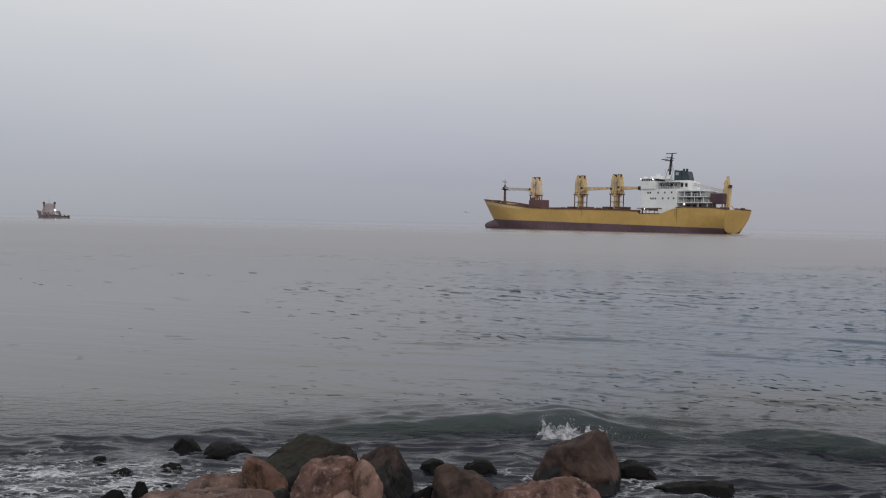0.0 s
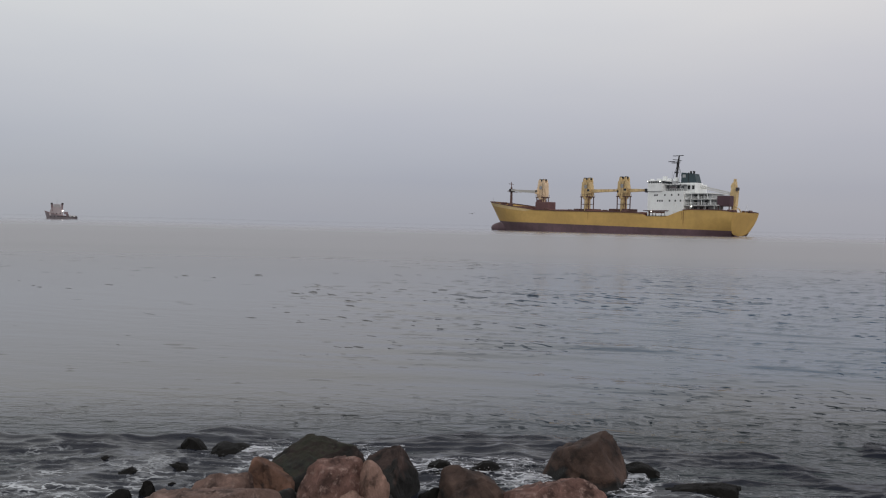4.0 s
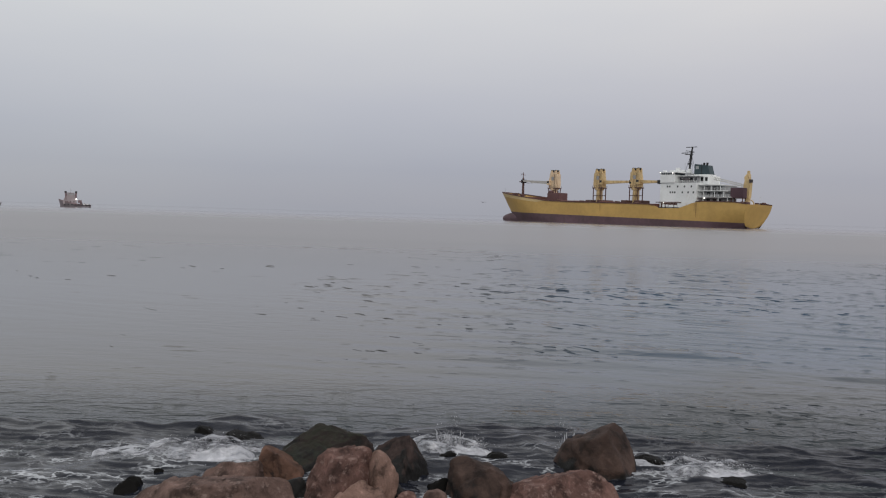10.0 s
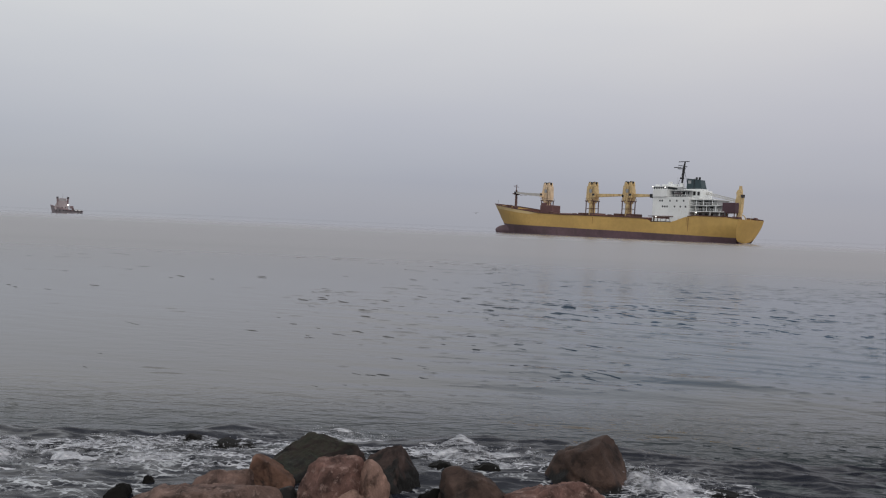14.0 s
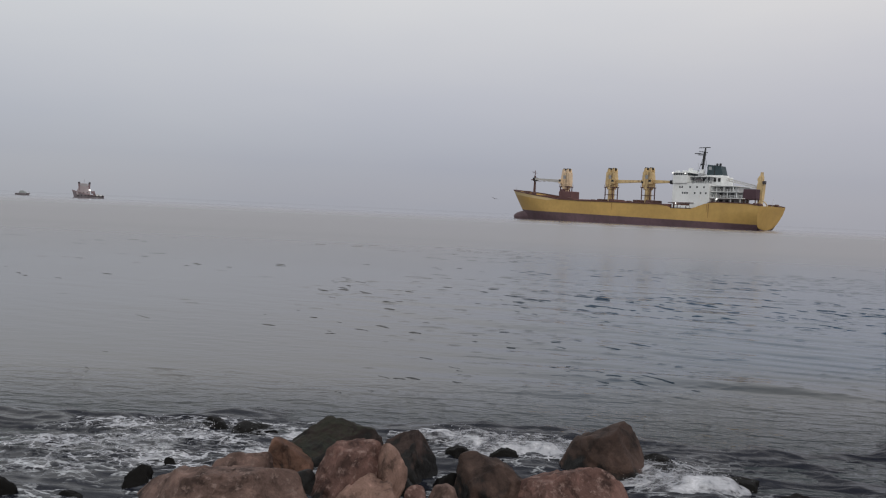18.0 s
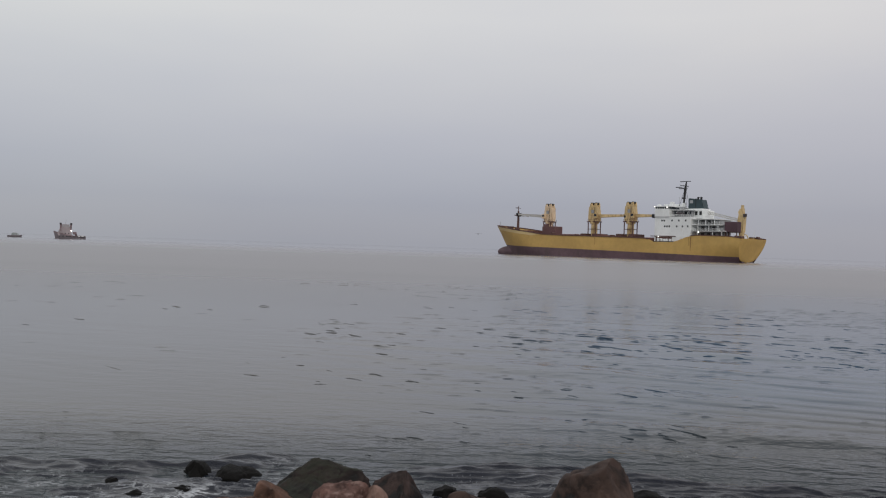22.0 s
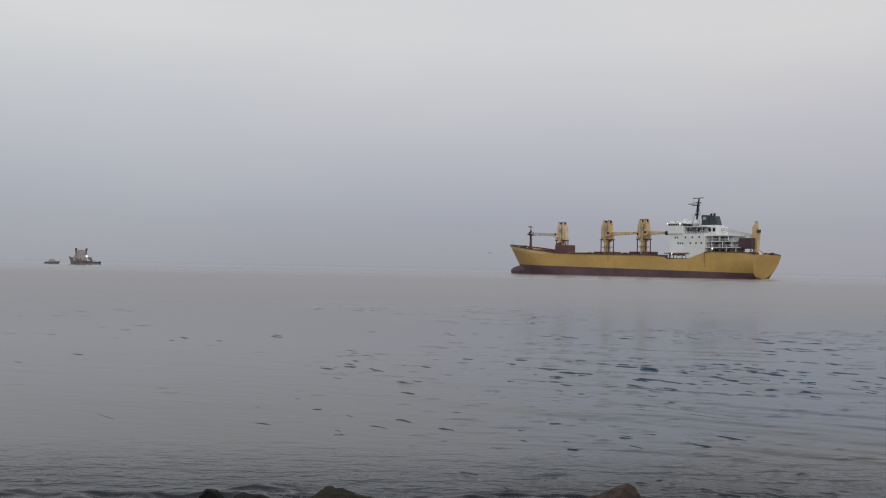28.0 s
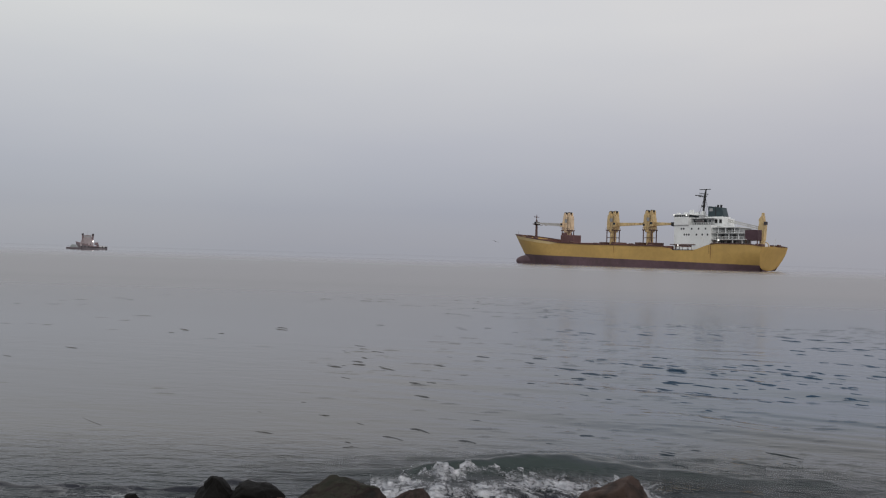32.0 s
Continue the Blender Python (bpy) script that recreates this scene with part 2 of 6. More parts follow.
BROWN = rock_material("brown_boulder_stone", (0.056, 0.036, 0.029), (0.10, 0.068, 0.054), 0.15, 0.8)
DARK = rock_material("dark_boulder_stone", (0.052, 0.035, 0.031), (0.085, 0.06, 0.051), 0.28, 0.75)
MOSS = rock_material("algae_boulder_stone", (0.024, 0.017, 0.015), (0.05, 0.036, 0.03), 0.24, 0.7, moss=0.5)
RUST = rock_material("rusty_boulder_stone", (0.112, 0.062, 0.044), (0.15, 0.10, 0.075), 0.06, 0.85)
PINK = rock_material("reddish_boulder_stone", (0.126, 0.071, 0.059), (0.27, 0.185, 0.16), 0.0, 0.85, fleck_amount=0.55)
PALE = rock_material("pale_boulder_stone", (0.235, 0.148, 0.118), (0.34, 0.245, 0.205), -0.05, 0.85)
WET = rock_material("wet_black_stone", (0.008, 0.008, 0.010), (0.016, 0.017, 0.016), 0.9, 0.6, spec=0.04)
GREYROCK = rock_material("grey_pink_boulder_stone", (0.138, 0.090, 0.075), (0.26, 0.19, 0.165), -0.05, 0.85, fleck_amount=0.5)
SEABED = rock_material("wet_seabed_stone", (0.04, 0.036, 0.03), (0.06, 0.05, 0.04), 0.5, 0.5)

SHORE = 8.4  # where the surf meets the boulders


def foam_mask(n, l, vector, scale, cover, netted=True):
    """Foam: soft closed masses where the clumps are dense, opening into a torn net of threads at their edges."""
    mp = n.new("ShaderNodeMapping")
    mp.inputs["Scale"].default_value = (0.62, 1.25, 1.0)
    l.new(vector, mp.inputs[0])
    clump = node(n, "ShaderNodeTexNoise", Scale=1.0 * scale, Detail=6.0, Roughness=0.62, Distortion=0.5)
    l.new(mp.outputs[0], clump.inputs["Vector"])
    warp = node(n, "ShaderNodeTexNoise", Scale=3.0 * scale, Detail=3.0, Roughness=0.6)
    l.new(mp.outputs[0], warp.inputs["Vector"])
    bent = n.new("ShaderNodeVectorMath")
    bent.operation = "MULTIPLY_ADD"
    l.new(warp.outputs["Color"], bent.inputs[0])
    bent.inputs[1].default_value = (0.5 / scale, 0.5 / scale, 0.5 / scale)
    l.new(mp.outputs[0], bent.inputs[2])
    net = node(n, "ShaderNodeTexVoronoi", Scale=3.6 * scale)
    net.feature = "DISTANCE_TO_EDGE"
    l.new(bent.outputs[0], net.inputs["Vector"])
    fine = node(n, "ShaderNodeTexNoise", Scale=9.0 * scale, Detail=4.0, Roughness=0.7)
    l.new(mp.outputs[0], fine.inputs["Vector"])
    torn = n.new("ShaderNodeMath")  # threads thicken and break along their length
    torn.operation = "MULTIPLY_ADD"
    l.new(fine.outputs["Fac"], torn.inputs[0])
    torn.inputs[1].default_value = 0.30
    l.new(net.outputs["Distance"], torn.inputs[2])

    def step(value, lo, hi):
        r = n.new("ShaderNodeMapRange")
        r.interpolation_type = "SMOOTHSTEP"
        r.inputs["From Min"].default_value, r.inputs["From Max"].default_value = lo, hi
        l.new(value, r.inputs["Value"])
        return r.outputs[0]

    if not netted:  # ragged spray and froth
        rag = n.new("ShaderNodeMath")
        rag.operation = "MULTIPLY_ADD"
        l.new(fine.outputs["Fac"], rag.inputs[0])
        rag.inputs[1].default_value = 0.45
        l.new(clump.outputs["Fac"], rag.inputs[2])
        return step(rag.outputs[0], 0.70 - cover, 0.95 - cover)
    threads = n.new("ShaderNodeMath")
    threads.operation = "MULTIPLY"
    l.new(step(torn.outputs[0], 0.27, 0.16), threads.inputs[0])
    l.new(step(clump.outputs["Fac"], 0.46 - cover, 0.62 - cover), threads.inputs[1])
    out = n.new("ShaderNodeMath")
    out.operation = "MAXIMUM"
    l.new(threads.outputs[0], out.inputs[0])
    l.new(step(clump.outputs["Fac"], 0.58 - cover, 0.80 - cover), out.inputs[1])
    return out.outputs[0]


def water_material(name, deep, turbid, surf, ripple, choppy=2.6, steep=None, gloss=0.28, lee_drop=0.09, fade=False):
    """Sea water: dark body, mirror-like skin with wind ripples in patches, and a lace of foam along the boulders."""
    m = bpy.data.materials.new(name)
    m.use_nodes = True
    n, l = m.node_tree.nodes, m.node_tree.links
    b = n["Principled BSDF"]
    b.inputs["IOR"].default_value = 1.333
    tc = n.new("ShaderNodeTexCoord")
    geo = n.new("ShaderNodeNewGeometry")
    patch = node(n, "ShaderNodeTexNoise", Scale=0.06, Detail=3.0, Roughness=0.55)
    mp0 = n.new("ShaderNodeMapping")
    mp0.inputs["Scale"].default_value = (0.6, 1.3, 1)
    l.new(tc.outputs["Object"], mp0.inputs[0])
    l.new(mp0.outputs[0], patch.inputs["Vector"])
    heights = []
    for sc, sx in ((3.2, 0.42), (8.5, 0.5), (22.0, 0.6)):
        mp = n.new("ShaderNodeMapping")
        mp.inputs["Scale"].default_value = (sx, 1, 1)
        mp.inputs["Rotation"].default_value = (0, 0, 0.12)
        l.new(tc.outputs["Object"], mp.inputs[0])
        t = node(n, "ShaderNodeTexNoise", Scale=sc, Detail=2.0, Roughness=0.5)
        l.new(mp.outputs[0], t.inputs["Vector"])
        heights.append((t, 1.0 / sc))
    total = None
    for t, k in heights:
        mm = n.new("ShaderNodeMath")
        mm.operation = "MULTIPLY_ADD"
        l.new(t.outputs["Fac"], mm.inputs[0])
        mm.inputs[1].default_value = k
        if total:
            l.new(total, mm.inputs[2])
        else:
            mm.inputs[2].default_value = 0
        total = mm.outputs[0]
    amp = n.new("ShaderNodeMapRange")
    amp.inputs["From Min"].default_value, amp.inputs["From Max"].default_value = 0.36, 0.64
    amp.inputs["To Min"].default_value, amp.inputs["To Max"].default_value = 0.25 * ripple, ripple
    l.new(patch.outputs["Fac"], amp.inputs["Value"])
    sep0 = n.new("ShaderNodeSeparateXYZ")
    l.new(geo.outputs["Position"], sep0.inputs[0])
    calm = n.new("ShaderNodeMapRange")
    calm.interpolation_type = "SMOOTHSTEP"
    calm.inputs["From Min"].default_value, calm.inputs["From Max"].default_value = 20, 140
    calm.inputs["To Min"].default_value, calm.inputs["To Max"].default_value = 1.0, 0.6
    l.new(sep0.outputs["Y"], calm.inputs["Value"])
    chop = n.new("ShaderNodeMapRange")
    chop.interpolation_type = "SMOOTHSTEP"
    chop.inputs["From Min"].default_value, chop.inputs["From Max"].default_value = 14.0 if choppy > 1.8 else 11.9, 9.7
    chop.inputs["To Min"].default_value, chop.inputs["To Max"].default_value = 0.0, choppy
    l.new(sep0.outputs["Y"], chop.inputs["Value"])
    still = n.new("ShaderNodeMapRange")
    still.inputs["From Min"].default_value, still.inputs["From Max"].default_value = 120, 520
    still.inputs["To Min"].default_value, still.inputs["To Max"].default_value = 1.0, 0.0
    l.new(sep0.outputs["Y"], still.inputs["Value"])
    quiet = n.new("ShaderNodeMath")
    quiet.operation = "MULTIPLY"
    l.new(amp.outputs[0], quiet.inputs[0])
    l.new(still.outputs[0], quiet.inputs[1])
    am = n.new("ShaderNodeMath")
    am.operation = "MULTIPLY_ADD"
    l.new(quiet.outputs[0], am.inputs[0])
    l.new(calm.outputs[0], am.inputs[1])
    l.new(chop.outputs[0], am.inputs[2])
    bp = node(n, "ShaderNodeBump", Distance=0.16)
    l.new(am.outputs[0], bp.inputs["Strength"])
    l.new(total, bp.inputs["Height"])
    # foam only where the surf breaks
    sep = n.new("ShaderNodeSeparateXYZ")
    l.new(geo.outputs["Position"], sep.inputs[0])
    wob = node(n, "ShaderNodeTexNoise", Scale=0.7, Detail=3.0)
    l.new(geo.outputs["Position"], wob.inputs["Vector"])
    ya = n.new("ShaderNodeMath")
    ya.operation = "MULTIPLY_ADD"
    ya.inputs[1].default_value = 4.2
    l.new(wob.outputs["Fac"], ya.inputs[0])
    l.new(sep.outputs["Y"], ya.inputs[2])
    band = n.new("ShaderNodeMapRange")
    band.interpolation_type = "SMOOTHSTEP"
    band.inputs["From Min"].default_value, band.inputs["From Max"].default_value = SHORE + 3.7, SHORE + 2.0
    l.new(ya.outputs[0], band.inputs["Value"])
    lace = foam_mask(n, l, tc.outputs["Object"], 1.8, surf)
    ebb = n.new("ShaderNodeMapRange")  # less lace past the large boulder
    ebb.inputs["From Min"].default_value, ebb.inputs["From Max"].default_value = 1.8, 3.6
    ebb.inputs["To Min"].default_value, ebb.inputs["To Max"].default_value = 1.0, 0.25
    l.new(sep.outputs["X"], ebb.inputs["Value"])
    thick = n.new("ShaderNodeMath")
    thick.operation = "MULTIPLY"
    l.new(band.outputs[0], thick.inputs[0])
    l.new(ebb.outputs[0], thick.inputs[1])
    fm = n.new("ShaderNodeMath")
    fm.operation = "MULTIPLY"
    l.new(thick.outputs[0], fm.inputs[0])
    l.new(lace, fm.inputs[1])
    mx = n.new("ShaderNodeMix")
    mx.data_type = "RGBA"
    l.new(fm.outputs[0], mx.inputs["Factor"])
    depth = n.new("ShaderNodeMapRange")
    depth.interpolation_type = "SMOOTHSTEP"
    depth.inputs["From Min"].default_value, depth.inputs["From Max"].default_value = 9.6, 13.3
    side = n.new("ShaderNodeMapRange")  # the deep water lies further out beside the large boulder
    side.inputs["From Min"].default_value, side.inputs["From Max"].default_value = 1.5, 5.0
    side.inputs["To Min"].default_value, side.inputs["To Max"].default_value = 0.0, -3.5
    l.new(sep0.outputs["X"], side.inputs["Value"])
    reach = n.new("ShaderNodeMath")
    reach.operation = "ADD"
    l.new(side.outputs[0], reach.inputs[0])
    l.new(sep0.outputs["Y"], reach.inputs[1])
    l.new(reach.outputs[0], depth.inputs["Value"])
    body = n.new("ShaderNodeMix")
    body.data_type = "RGBA"
    l.new(depth.outputs[0], body.inputs["Factor"])
    # darker, bluer water colour towards one side
    clear = n.new("ShaderNodeMapRange")
    clear.interpolation_type = "SMOOTHSTEP"
    clear.inputs["From Min"].default_value, clear.inputs["From Max"].default_value = -3.0, 7.0
    l.new(sep0.outputs["X"], clear.inputs["Value"])
    side_tint = n.new("ShaderNodeMix")
    side_tint.data_type = "RGBA"
    l.new(clear.outputs[0], side_tint.inputs["Factor"])
    side_tint.inputs[6].default_value, side_tint.inputs[7].default_value = (*turbid, 1), (0.30 * turbid[0], 0.80 * turbid[1], 1.48 * turbid[2], 1)
    far_haze = n.new("ShaderNodeMapRange")  # paler body colour far out paints in the distant haze and sky sheen
    far_haze.interpolation_type = "SMOOTHSTEP"
    far_haze.inputs["From Min"].default_value, far_haze.inputs["From Max"].default_value = 14, 90
    l.new(sep0.outputs["Y"], far_haze.inputs["Value"])
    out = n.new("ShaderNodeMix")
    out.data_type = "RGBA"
    l.new(far_haze.outputs[0], out.inputs["Factor"])
    l.new(side_tint.outputs[2], out.inputs[6])
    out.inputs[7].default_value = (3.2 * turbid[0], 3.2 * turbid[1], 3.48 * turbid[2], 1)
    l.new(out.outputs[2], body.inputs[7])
    body.inputs[6].default_value = (*deep, 1)
    if steep:  # steep faces are painted green, as if light shone through the wave
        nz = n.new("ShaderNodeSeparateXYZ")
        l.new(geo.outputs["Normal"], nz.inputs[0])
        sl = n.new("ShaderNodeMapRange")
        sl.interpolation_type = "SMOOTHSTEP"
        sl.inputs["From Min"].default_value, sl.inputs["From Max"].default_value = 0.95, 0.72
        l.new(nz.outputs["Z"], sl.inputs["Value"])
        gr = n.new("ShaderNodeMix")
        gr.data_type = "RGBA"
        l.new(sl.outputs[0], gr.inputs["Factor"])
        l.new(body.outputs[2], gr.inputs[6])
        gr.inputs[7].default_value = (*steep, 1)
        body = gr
    l.new(body.outputs[2], mx.inputs[6])
    mx.inputs[7].default_value = (0.5, 0.52, 0.54, 1)
    l.new(mx.outputs[2], b.inputs["Base Color"])
    sheen = n.new("ShaderNodeMapRange")  # broken, aerated water near the boulders mirrors less
    sheen.interpolation_type = "SMOOTHSTEP"
    sheen.inputs["From Min"].default_value, sheen.inputs["From Max"].default_value = 9.8, 12.5
    sheen.inputs["To Min"].default_value, sheen.inputs["To Max"].default_value = gloss, 0.5
    l.new(sep0.outputs["Y"], sheen.inputs["Value"])
    lee = n.new("ShaderNodeMath")  # wind-roughened side
    lee.operation = "MULTIPLY_ADD"
    lee.inputs[1].default_value = -lee_drop
    l.new(clear.outputs[0], lee.inputs[0])
    l.new(sheen.outputs[0], lee.inputs[2])
    near = n.new("ShaderNodeMix")
    l.new(far_haze.outputs[0], near.inputs["Factor"])
    l.new(lee.outputs[0], near.inputs[2])
    near.inputs[3].default_value = 0.5
    l.new(near.outputs[0], b.inputs["Specular IOR Level"])
    far = n.new("ShaderNodeMapRange")
    far.inputs["From Min"].default_value, far.inputs["From Max"].default_value = 13, 75
    far.inputs["To Min"].default_value, far.inputs["To Max"].default_value = 0.07, 0.34
    l.new(sep0.outputs["Y"], far.inputs["Value"])
    glassy = n.new("ShaderNodeMapRange")
    glassy.interpolation_type = "SMOOTHSTEP"
    glassy.inputs["From Min"].default_value, glassy.inputs["From Max"].default_value = 110, 600
    glassy.inputs["To Min"].default_value, glassy.inputs["To Max"].default_value = 0.34, 0.02
    l.new(sep0.outputs["Y"], glassy.inputs["Value"])
    least = n.new("ShaderNodeMath")
    least.operation = "MINIMUM"
    l.new(far.outputs[0], least.inputs[0])
    l.new(glassy.outputs[0], least.inputs[1])
    rr = n.new("ShaderNodeMix")
    l.new(fm.outputs[0], rr.inputs["Factor"])
    l.new(least.outputs[0], rr.inputs[2])
    rr.inputs[3].default_value = 0.7
    l.new(rr.outputs[0], b.inputs["Roughness"])
    l.new(bp.outputs[0], b.inputs["Normal"])
    if fade:  # thin water at its rim runs out in streaks over the sea
        mp = n.new("ShaderNodeMapping")
        mp.inputs["Scale"].default_value = (0.9, 5.0, 1)
        l.new(tc.outputs["Object"], mp.inputs[0])
        streak = node(n, "ShaderNodeTexNoise", Scale=1.0, Detail=3.0, Roughness=0.6)
        l.new(mp.outputs[0], streak.inputs["Vector"])
        lift = n.new("ShaderNodeMath")
        lift.operation = "MULTIPLY_ADD"
        lift.inputs[1].default_value = 0.22
        l.new(streak.outputs["Fac"], lift.inputs[0])
        if steep:
            l.new(sep0.outputs["Z"], lift.inputs[2])
        else:
            inward = n.new("ShaderNodeMapRange")
            inward.inputs["From Min"].default_value, inward.inputs["From Max"].default_value = 11.4, 10.1
            inward.inputs["To Min"].default_value, inward.inputs["To Max"].default_value = -0.14, 0.14
            l.new(sep0.outputs["Y"], inward.inputs["Value"])
            l.new(inward.outputs[0], lift.inputs[2])
        thin = n.new("ShaderNodeMapRange")
        thin.interpolation_type = "SMOOTHSTEP"
        thin.inputs["From Min"].default_value, thin.inputs["From Max"].default_value = -0.03, 0.28
        l.new(lift.outputs[0], thin.inputs["Value"])
        l.new(thin.outputs[0], b.inputs["Alpha"])
    return m


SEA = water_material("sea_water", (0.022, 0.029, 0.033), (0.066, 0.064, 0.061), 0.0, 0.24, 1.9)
SURF = water_material("dark_surf_water", (0.012, 0.014, 0.021), (0.014, 0.016, 0.022), 0.008, 0.3, 0.35, gloss=0.48, lee_drop=0.44, fade=True)
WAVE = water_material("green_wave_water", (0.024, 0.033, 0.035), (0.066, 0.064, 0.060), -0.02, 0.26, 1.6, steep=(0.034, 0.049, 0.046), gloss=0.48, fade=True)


def foam_material(name, cover, scale, netted=True):
    m = bpy.data.materials.new(name)
    m.use_nodes = True
    n, l = m.node_tree.nodes, m.node_tree.links
    b = n["Principled BSDF"]
    tc = n.new("ShaderNodeTexCoord")
    grain = node(n, "ShaderNodeTexNoise", Scale=7.0, Detail=7.0, Roughness=0.62, Distortion=0.4)
    l.new(tc.outputs["Object"], grain.inputs["Vector"])
    # The grey-blue low end paints shadows into the white of the foam.
    r = ramp(n, [(0.3, (0.22, 0.235, 0.26)), (0.5, (0.45, 0.46, 0.49)), (0.7, (0.66, 0.665, 0.69))])
    l.new(grain.outputs["Fac"], r.inputs[0])
    l.new(r.outputs[0], b.inputs["Base Color"])
    b.inputs["Roughness"].default_value = 0.75
    bp = node(n, "ShaderNodeBump", Strength=0.6, Distance=0.03)
    l.new(grain.outputs["Fac"], bp.inputs["Height"])
    l.new(bp.outputs[0], b.inputs["Normal"])
    if cover:
        lace = foam_mask(n, l, tc.outputs["Object"], scale, cover, netted)
        l.new(lace, b.inputs["Alpha"])
    return m


FOAM = foam_material("white_foam", 0, 1)
FOAM_DENSE = foam_material("dense_white_foam", 0.10, 1.6, False)
FOAM_BURST = foam_material("burst_white_foam", 0.16, 3.0, False)
FOAM_CREST = foam_material("tumbling_white_foam", 0.105, 2.6, False)
FOAM_LACE = foam_material("lacy_foam", 0.062, 1.9)


# ------------------------------------------------ mesh helpers


def part(name, bm, mat, parent=None, label="", smooth=False):
    me = bpy.data.meshes.new(name)
    bm.normal_update()
    bm.to_mesh(me)
    bm.free()
    me.materials.append(mat)
    if smooth:
        me.polygons.foreach_set("use_smooth", [True] * len(me.polygons))
    ob = new(name, me)
    if parent:
        ob.parent = parent
    if label:
        ob["label"] = label
    return ob


def box(bm, x0, x1, y0, y1, z0, z1, bevel=0.0):
    r = bmesh.ops.create_cube(bm, size=1, matrix=Matrix.LocRotScale(((x0 + x1) / 2, (y0 + y1) / 2, (z0 + z1) / 2), None, (x1 - x0, y1 - y0, z1 - z0)))
    if bevel:
        edges = list({e for v in r["verts"] for e in v.link_edges})
        bmesh.ops.bevel(bm, geom=edges, offset=bevel, segments=2, affect="EDGES", profile=0.5)
    return bm


def rod(bm, a, b, r0, r1=None, n=10):
    a, b = Vector(a), Vector(b)
    d = b - a
    m = Matrix.Translation((a + b) / 2) @ d.to_track_quat("Z", "Y").to_matrix().to_4x4()
    bmesh.ops.create_cone(bm, cap_ends=True, segments=n, radius1=r0, radius2=r0 if r1 is None else r1, depth=d.length, matrix=m)
    return bm


def beam(bm, a, b, w, h):
    """A square bar from a to b."""
    a, b = Vector(a), Vector(b)
    d = b - a
    m = Matrix.Translation((a + b) / 2) @ d.to_track_quat("Z", "Y").to_matrix().to_4x4() @ Matrix.Diagonal((w, h, d.length, 1))
    bmesh.ops.create_cube(bm, size=1, matrix=m)
    return bm


def ball(bm, c, r, sub=1):
    bmesh.ops.create_icosphere(bm, subdivisions=sub, radius=r, matrix=Matrix.Translation(c))
    return bm


def B():
    return bmesh.new()


def prism(bm, outline, y0, y1):
    """A plate: an outline in x and z, given thickness in y."""
    a = [bm.verts.new((x, y0, z)) for x, z in outline]
    b = [bm.verts.new((x, y1, z)) for x, z in outline]
    bm.faces.new(a[::-1])
    bm.faces.new(b)
    k = len(a)
    for i in range(k):
        bm.faces.new((a[i], a[(i + 1) % k], b[(i + 1) % k], b[i]))
    bmesh.ops.recalc_face_normals(bm, faces=bm.faces)
    return bm


def grid_mesh(name, V, mat, parent=None, smooth=True, label=""):
    """An object from an array of places, rows by columns by 3."""
    r, c = V.shape[:2]
    idx = np.arange(r * c).reshape(r, c)
    quads = np.stack([idx[:-1, :-1], idx[:-1, 1:], idx[1:, 1:], idx[1:, :-1]], -1).reshape(-1, 4)
    me = bpy.data.meshes.new(name)
    me.vertices.add(r * c)
    me.vertices.foreach_set("co", V.reshape(-1).astype(np.float32))
    me.loops.add(quads.size)
    me.loops.foreach_set("vertex_index", quads.reshape(-1).astype(np.int32))
    me.polygons.add(len(quads))
    me.polygons.foreach_set("loop_start", np.arange(0, quads.size, 4, dtype=np.int32))
    me.polygons.foreach_set("use_smooth", np.full(len(quads), smooth))
    me.update(calc_edges=True)
    me.validate()
    me.materials.append(mat)
    ob = new(name, me)
    if parent:
        ob.parent = parent
    if label:
        ob["label"] = label
    return ob


# ------------------------------------------------ the sea and its bed
rng = np.random.default_rng(5)
LATTICE = rng.random((256, 256))


def lattice_noise(x, y, k):
    """Smooth noise on a lattice of random values, 0 to 1."""
    xi, yi = np.floor(x).astype(int), np.floor(y).astype(int)
    fx, fy = x - xi, y - yi
    fx, fy = fx * fx * (3 - 2 * fx), fy * fy * (3 - 2 * fy)
    g = lambda a, b: LATTICE[(a + 17 * k) % 256, (b + 41 * k) % 256]
    return (g(xi, yi) * (1 - fx) + g(xi + 1, yi) * fx) * (1 - fy) + (g(xi, yi + 1) * (1 - fx) + g(xi + 1, yi + 1) * fx) * fy


